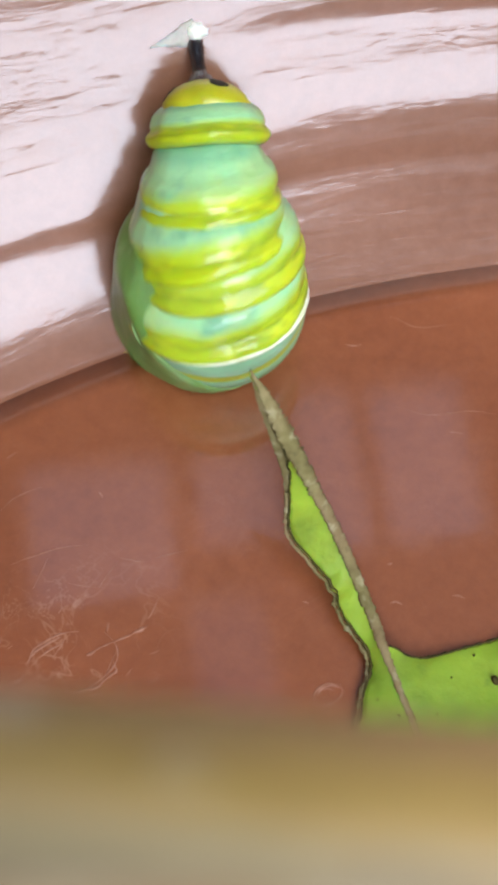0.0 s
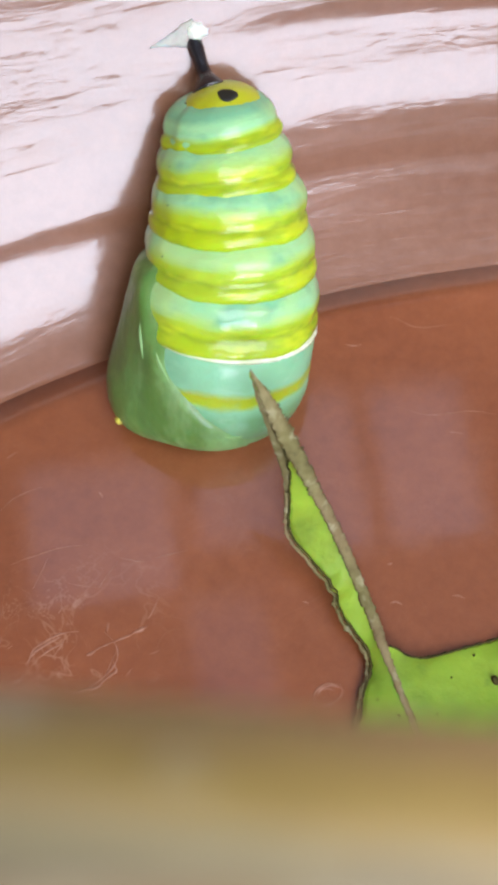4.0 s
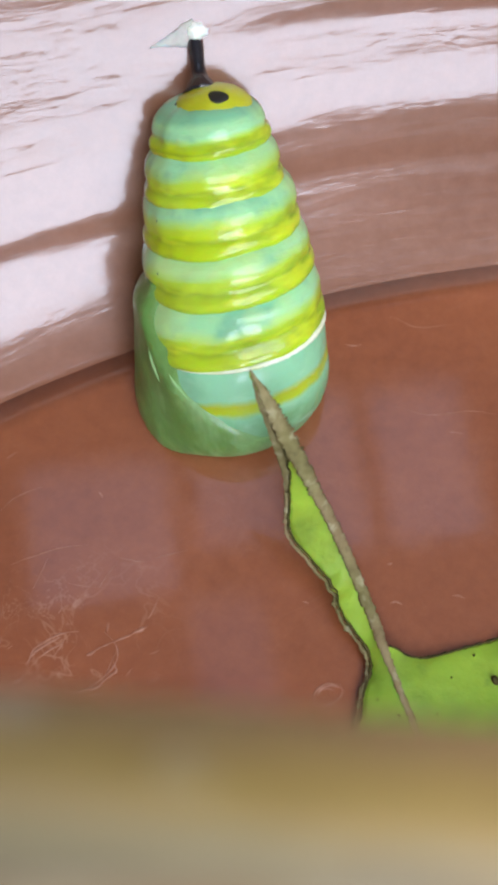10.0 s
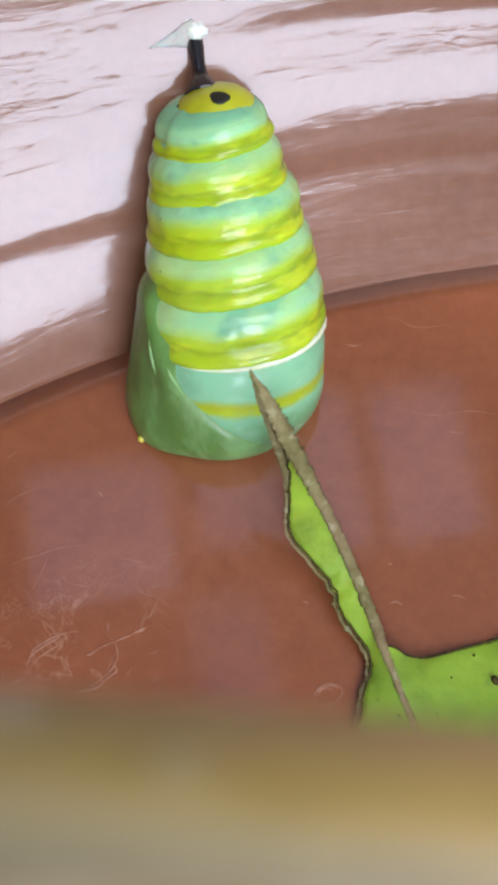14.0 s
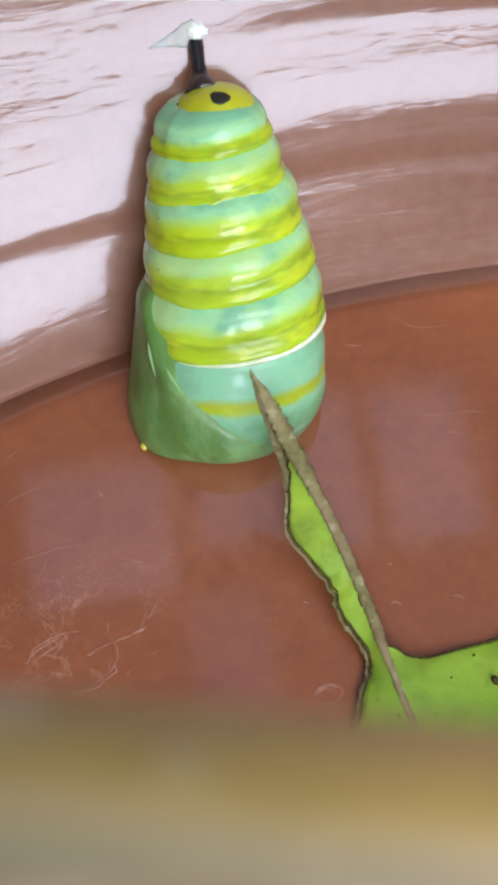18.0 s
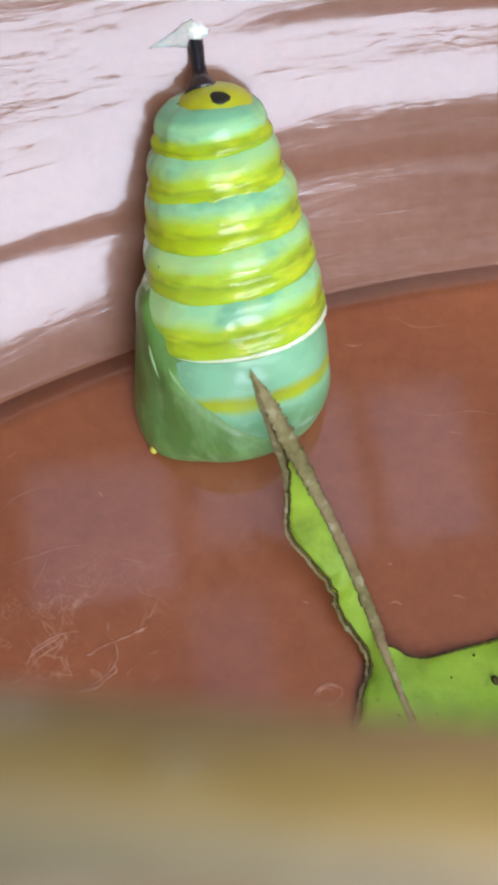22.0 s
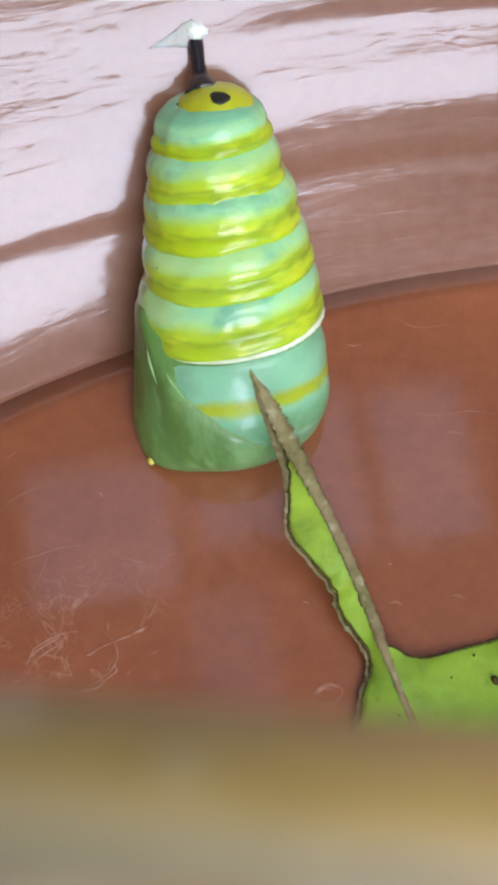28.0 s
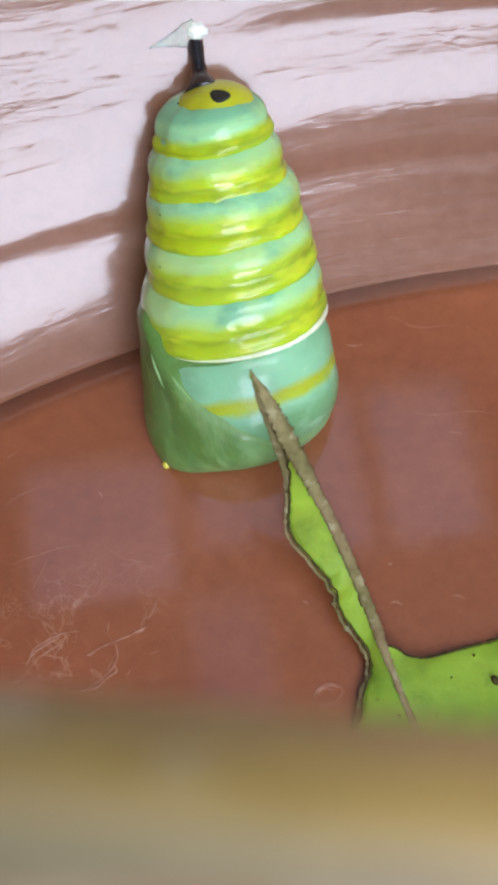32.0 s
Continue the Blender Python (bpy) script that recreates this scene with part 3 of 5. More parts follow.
def blade(name, inner, outer, n, m, seed):
    verts, faces = [], []
    for i in range(n + 1):
        u = i / n
        a, b = inner(u), outer(u)
        for j in range(m + 1):
            f = j / m
            p = a.lerp(b, f)
            p.z += 0.25 * noise.noise(Vector((p.x * 0.5, p.y * 0.5, seed))) * f
            verts.append(p * MM)
    for i in range(n):
        for j in range(m):
            k = i * (m + 1) + j
            faces.append((k, k + 1, k + m + 2, k + m + 1))
    top = len(verts)
    verts += [v - Vector((0, 0, 0.00015)) for v in verts]
    faces += [tuple(top + k for k in reversed(f)) for f in faces]
    edge = list(range(0, top, m + 1)) + list(range(top - m, top)) + list(range(top - 1 - (m + 1), -1, -(m + 1))) + list(range(m - 1, 0, -1))
    for p, q in zip(edge, edge[1:] + edge[:1]):
        faces.append((p, q, q + top, p + top))
    return mesh_object(name, verts, faces, M_LEAF, leaf)


def chewed(points):
    def at(u):
        p = curve_at(points, u)
        return p + Vector((0.20 * noise.noise(Vector((u * 45, 1, 0))), 0.16 * noise.noise(Vector((u * 45, 5, 0))), 0))
    return at


blade("blade", lambda u: curve_at(RIB, u), chewed(LEFT), 110, 6, 1.0)
blade("blade", lambda u: curve_at(RIB, 0.25 * u), lambda u: curve_at(RIGHT, u) + Vector((0, 0.10 * noise.noise(Vector((u * 40, 3, 0))), 0)), 80, 24, 7.0)
edge = mesh_object("chewed_edge", *tube([(chewed(LEFT)(i / 60) + Vector((0.02, 0, 0.22))) * MM for i in range(61)], lambda u: MM * (0.075 + 0.07 * noise.noise(Vector((u * 26, 0, 1)))) * min(1, 6 * (1 - u) + 0.1), 240, 6, 0.5, 0.9, 9), M_EDGE, leaf)
tagged(edge, "dark dried chewed edge")
rim = mesh_object("dry_rim", *tube([(chewed(LEFT)(0.70 * i / 60) + Vector((-0.17, -0.06, -0.06))) * MM for i in range(61)], lambda u: MM * (0.12 + 0.13 * noise.noise(Vector((u * 45, 0, 4)))), 220, 6, 0.5, 1.1, 2), M_RIB, leaf)
tagged(rim, "ragged tan rim")
shred = blade("dry_strip", lambda u: curve_at(LEFT, 0.60 + 0.40 * u), lambda u: curve_at(STRIP, u) + Vector((0.07 * noise.noise(Vector((u * 40, 8, 0))), 0.05 * noise.noise(Vector((u * 40, 2, 0))), 0)), 90, 6, 3.0)
shred.data.materials[0] = M_RIB
tagged(shred, "dry tan strip of eaten blade")
far_rim = mesh_object("dark_rim", *tube([(curve_at(RIGHT, 0.30 + 0.70 * i / 40) + Vector((0, 0.06, 0.02))) * MM for i in range(41)], lambda u: MM * (0.07 + 0.06 * noise.noise(Vector((u * 40, 0, 4)))), 120, 6, 0.6, 1.0, 5), M_EDGE, leaf)
tagged(far_rim, "thin brown rim")
for x, y, a, b in ((10.12, -16.11, 0.26, 0.17), (9.30, -17.99, 0.13, 0.1), (10.73, -16.85, 0.09, 0.06), (11.72, -17.88, 0.07, 0.08), (15.52, -15.80, 0.25, 0.3), (12.76, -15.62, 0.06, 0.06), (8.01, -17.02, 0.06, 0.06), (14.29, -14.20, 0.05, 0.07)):
    blot = [[Vector((x + a * q * math.cos(k * 0.5236 + 0.4), y + b * q * math.sin(k * 0.5236), z)) * MM for k in range(12)] for z, q in ((-1.25, 1.0), (-0.72, 1.0), (-0.66, 0.5))]
    mesh_object("brown_spot", *loft(blot), M_EDGE, leaf)

# ---------- chrysalis ----------
PAD = hang(-3.46, 8.0, 24.84)
chrysalis = tagged(new("chrysalis"), label="striped mint and yellow chrysalis hanging by a black stalk", category="chrysalis")
WALLED = Matrix.Translation(PAD) @ pose(0, 0, 0, -TILT)
chrysalis.matrix_basis = WALLED
DORSAL = radians(28)             # its back faces a little to one side


def round_at(a, r):
    """A point round the body: a = 0 faces out of the bowl's side, growing to the right."""
    return Vector((r * math.sin(a), -r * math.cos(a), 0))


# rings: share of the body's length at the lower lip, radius there, ring height, radius at its top (mm)
RINGS = [(0.140, 3.90, 2.0, 2.85), (0.250, 4.52, 2.4, 3.76), (0.378, 5.10, 2.9, 4.40), (0.500, 5.62, 2.8, 4.99), (0.648, 6.15, 3.4, 5.50)]


def nod(share):
    """How far each ring leans out from the body's line, degrees."""
    return 19 - 11 * share


def ring_mesh(name, share, r, h, r_top, seed, deep):
    lip = [(-0.62, r - 0.75), (-0.50, r - 0.42), (-0.34, r - 0.18), (-0.16, r - 0.05)]
    swell = 1.0 if deep == 1 else 0.8
    wall = [(f * h, r + (r_top - r) * f + swell * bulge, fold) for f, bulge, fold in
            ((0.02, 0.02, 0), (0.08, 0.05, 0.1), (0.15, 0.05, 0.4), (0.20, 0.01, 0.8), (0.245, -0.02, 1.0), (0.29, -0.01, 0.8), (0.34, 0.05, 0.3), (0.42, 0.14, 0),
             (0.51, 0.21, 0), (0.60, 0.25, 0), (0.69, 0.25, 0), (0.78, 0.20, 0), (0.87, 0.09, 0), (0.94, -0.04, 0), (0.99, -0.16, 0))]
    tuck = [(h + 0.3 * deep, r_top - 0.30), (h + 0.8 * deep, r_top - 0.52), (h + 1.3 * deep, r_top - 0.8), (h + 1.8 * deep, r_top - 1.25)]
    slant = math.tan(radians(nod(share)))
    rings = []
    for z, rr, fold in [(*q, 0) for q in lip] + wall + [(*q, 0) for q in tuck]:
        ring = []
        for j in range(120):
            a = 2 * math.pi * j / 120
            across = Vector((math.sin(a), math.cos(a), 0))
            w = 0.13 * noise.noise(across * 1.8 + Vector((0, 0, z * 0.5 + seed))) + 0.06 * noise.noise(across * 5 + Vector((0, 0, z * 1.1 + seed)))
            w -= fold * max(0.0, 0.05 + 0.16 * noise.noise(across * 2.6 + Vector((5, 0, seed * 2.1))))
            dip = 0.13 * noise.noise(across * 1.5 + Vector((0, 0, seed * 1.7))) + 0.05 * noise.noise(across * 6 + Vector((0, 0, seed)))
            p = round_at(a, rr + w)
            ring.append(Vector((p.x, p.y + z * slant, z + dip)) * MM)
        rings.append(ring)
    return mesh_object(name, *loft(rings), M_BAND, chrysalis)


rings_made = [ring_mesh("body_ring", s, r, h, rt, i * 7.3, 1.0 if i else 0.15) for i, (s, r, h, rt) in enumerate(RINGS)]
for ob in rings_made:
    tagged(ob, "mint ring with a yellow lower band")

# breathing holes along its flank
for ob, (share, r, h, rt) in list(zip(rings_made, RINGS))[1:4]:
    hole = round_at(radians(-50), (r + rt) / 2 + 0.07)
    dots = [[Vector((hole.x + q * 0.09 * math.cos(k), hole.y + h * 0.62 * math.tan(radians(nod(share))) - lift, h * 0.62 + q * 0.11 * math.sin(k))) * MM for k in [0.6283 * j for j in range(10)]]
            for q, lift in ((1.0, -0.25), (1.0, 0.08), (0.4, 0.11))]
    mesh_object("spiracle", *loft(dots), M_PORE, ob)

# white crest under the last ring
crest_pts = [round_at(DORSAL + radians(-70 + 140 * i / 12), 6.02) * MM + Vector((0, 0, -0.28 * MM)) for i in range(13)]
tagged(mesh_object("crest", *tube(crest_pts, lambda u: MM * (0.13 + 0.17 * u) * math.sin(math.pi * min(0.99, max(0.02, u))) ** 0.4, 110, 8, 1.0, 0.22, 4), M_CREST, rings_made[-1]), "raised white crest")

# cap with its dark spots, stalk
CAP = ((1.12, 0.3), (1.06, 0.8), (0.88, 1.4), (0.60, 1.95), (0.18, 2.42), (-0.30, 2.74), (-1.0, 2.75))
cap_rings = [[Vector((*round_at(2 * math.pi * j / 48, r).xy, z)) * MM for j in range(48)] for z, r in CAP]
cap = mesh_object("cap", *loft(cap_rings), M_CAP, chrysalis)
tagged(cap, "yellow end cap")


def cap_height(r):
    """Height of the cap's dome, mm, r mm from its middle."""
    for (z0, r0), (z1, r1) in zip(CAP, CAP[1:]):
        if r <= r1:
            return z0 + (z1 - z0) * max(0.0, r - r0) / (r1 - r0)
    return CAP[-1][0]


for deg, r, big in ((28, 1.60, 0.9), (-78, 2.35, 0.6)):
    c = round_at(radians(deg), r)
    spot_rings = []
    for lift, rr in ((-0.3, 0.56), (0.02, 0.56), (0.06, 0.48), (0.07, 0.24)):
        ring = []
        for j in range(28):
            q = 2 * math.pi * j / 28
            k = big * rr * (1 + 0.10 * math.sin(3 * q + 1))
            x, y = c.x + 1.2 * k * math.cos(q), c.y + 1.0 * k * math.sin(q)
            ring.append(Vector((x, y, cap_height(math.hypot(x, y)) + lift)) * MM)
        spot_rings.append(ring)
    mesh_object("dark_spot", *loft(spot_rings), M_SPOT, cap)

# head end with the wing case
head_rings = []
for i in range(27):
    z = 1.5 - 10.1 * i / 26
    if z > -3.8:
        r = 6.08 - 0.26 * max(0, z + 1.0) - 0.9 * max(0, z)
    else:
        q = min(1.0, (-3.8 - z) / 4.82)
        r = 6.1 * math.sqrt(max(0.004, 1 - q ** 2.4))
    head_rings.append([Vector((*(round_at(2 * math.pi * j / 72, r + 0.05 * noise.noise(Vector((j * 0.3, z, 2))))).xy, z)) * MM for j in range(72)])
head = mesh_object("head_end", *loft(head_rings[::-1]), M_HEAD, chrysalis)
tagged(head, "mint head end with a thin yellow band")
case_rings = []


def smooth(x):
    x = min(1.0, max(0.0, x))
    return x * x * (3 - 2 * x)


def edge_at(z, right):
    """The angle left open along the back to one side, degrees, z mm from the crest."""
    if right:
        stops = ((-9.6, 80), (-7.4, 118), (-5.0, 128), (0.0, 128), (6.0, 130))
    else:
        stops = ((-9.6, -14), (-7.4, -8), (-5.4, 14), (-3.4, 38), (-1.5, 58), (0.0, 68), (3.0, 84), (6.0, 100))
    for (z0, a0), (z1, a1) in zip(stops, stops[1:]):
        if z <= z1:
            return a0 + (a1 - a0) * (z - z0) / (z1 - z0)
    return 100


def case_radius(a, z):
    """How far the wing case stands from the body's line, mm, at the angle a from the back and z mm from the crest."""
    deg = math.degrees(a) % 360
    corner = math.exp(-((deg - 244) / 34) ** 2)
    r = 6.0 - 0.10 * max(0, z)
    if z < -4.6:
        r *= math.sqrt(max(0.01, 1 - min(1, (-4.6 - z) / 4.2) ** (2.9 + 11 * corner)))
    proud = 0.26 * smooth((4.4 - z) / 2.2) - 0.8 * smooth((z - 2.8) / 1.6)
    belly = 1.0 * smooth((5.4 - z) / 6) * smooth((z + 9.2) / 2.5)
    b = abs((deg + 180) % 360 - 180)
    e = edge_at(z, deg < 180)
    flare = 1.12 * math.exp(-((z + 5.9) / 4.0) ** 2) * corner
    sunk = 0.35 + 2.2 * smooth(z / 4)
    soft = 22 + 45 * smooth((-4.5 - z) / 2.5)
    lift = -sunk + (proud + sunk) * smooth((b - e + 8) / soft) + 0.05 * math.exp(-((b - e - 8) / 5) ** 2)
    return r + lift + flare + belly * smooth((b - 92) / 75) + 0.09 * noise.noise(Vector((math.sin(a) * 2.6, math.cos(a) * 2.6, z * 0.45)))


for i in range(73):
    z = 4.4 - 13.15 * i / 72
    case_rings.append([Vector((*round_at(DORSAL + a, case_radius(a, z)).xy, z)) * MM for a in [2 * math.pi * j / 180 for j in range(180)]])
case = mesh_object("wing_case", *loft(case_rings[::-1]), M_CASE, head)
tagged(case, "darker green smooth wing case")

# folds that stand proud of the case, coloured pale in place of glints: places as (angle from the back, height)
for path, thick in ((((-87, 1.0), (-84, -0.1), (-79, -1.4)), 0.17), (((-71, -0.4), (-66, -1.2), (-59, -2.1)), 0.14), (((-24, -5.5), (-17, -5.7), (-9, -5.7)), 0.10)):
    line = []
    for k in range(13):
        deg, z, _ = curve_at([(*q, 0) for q in path], k / 12)
        bare = 6.08 if z > -3.8 else 6.1 * math.sqrt(max(0.004, 1 - min(1.0, (-3.8 - z) / 4.82) ** 2.4))
        line.append(Vector((*round_at(DORSAL + radians(deg), max(bare, case_radius(radians(deg) % (2 * math.pi), z)) - 0.03).xy, z)) * MM)
    mesh_object("vein", *tube(line, lambda u: MM * thick * (0.2 + math.sin(math.pi * min(0.98, max(0.02, u)))) * 0.8, 30, 8, 1.0, 0.3, 6), M_FOLD_GLINT, head)

fleck_at = round_at(DORSAL + radians(262), case_radius(radians(262), -7.6) + 0.03)
fleck_rings = [[Vector((*fleck_at.xy, -7.6)) * MM + Vector((0.28 * c * math.cos(k), 0.2 * c * math.sin(k), 0.3 * q)) * MM
                for k in [2 * math.pi * j / 10 for j in range(10)]] for q, c in ((-1, 0.3), (-0.5, 0.85), (0, 1.0), (0.5, 0.85), (1, 0.3))]
tagged(mesh_object("gold_fleck", *loft(fleck_rings), M_GOLD, head), "small gold fleck")

STALK = 3.9                      # its length, mm
stalk_rings = []
for i in range(25):
    u = i / 24
    r = 0.45 + 0.05 * math.sin(u * 9) + 0.10 * u + (0.62 * (u - 0.72) / 0.28 if u > 0.72 else 0) + (0.25 * (0.1 - u) / 0.1 if u < 0.1 else 0)
    stalk_rings.append([Vector((r * math.cos(q), 0.8 * r * math.sin(q), -STALK * u)) * MM for q in [2 * math.pi * j / 20 for j in range(20)]])
stalk = mesh_object("stalk", *loft(stalk_rings), M_BLACK, chrysalis)
tagged(stalk, "shiny black stalk")

# silk pad on the bowl's side
silk = tagged(new("silk_pad"), label="small white silk pad stuck to the glazed bowl", category="silk")
silk.matrix_basis = WALLED @ Matrix.Translation((0, -0.00002, 0)) @ Matrix.Scale(1.2, 4)
silk_rings = []
for i in range(33):
    u = i / 32
    x = -2.25 + 3.35 * u
    h = (0.14 + 0.48 * smooth(u / 0.60)) * math.sin(math.pi * (0.02 + 0.96 * u)) ** 0.45 + 0.10 * noise.noise(Vector((u * 7, 3, 1)))
    ring = []
    for j in range(20):
        q = 2 * math.pi * j / 20
        k = 1 + 0.35 * noise.noise(Vector((x * 2.2, math.cos(q) * 2, math.sin(q) * 2)))
        ring.append(Vector((x + 0.25 * h * math.cos(q), 0.05 + 0.26 * x - 0.25 * h + 0.22 * h * k * math.sin(q), -0.85 * (1 - u) ** 1.4 + 0.30 + 0.12 * u + h * k * math.cos(q))) * MM)
    silk_rings.append(ring)
mesh_object("silk_mat", *loft(silk_rings), M_SILK, silk)
knot_rings = []
for i in range(13):
    b = math.pi * (0.03 + 0.94 * i / 12)
    ring = []
    for j in range(20):
        q = 2 * math.pi * j / 20
        d = Vector((math.sin(b) * math.cos(q), math.sin(b) * math.sin(q), math.cos(b)))
        k = 1 + 0.30 * noise.noise(d * 2.3)
        ring.append(Vector((0.12 + 0.62 * k * d.x, -0.10 + 0.34 * k * d.y, 0.20 + 0.44 * k * d.z)) * MM)
    knot_rings.append(ring)
tagged(mesh_object("silk_knot", *loft(knot_rings), M_KNOT, silk), "dense white knot")


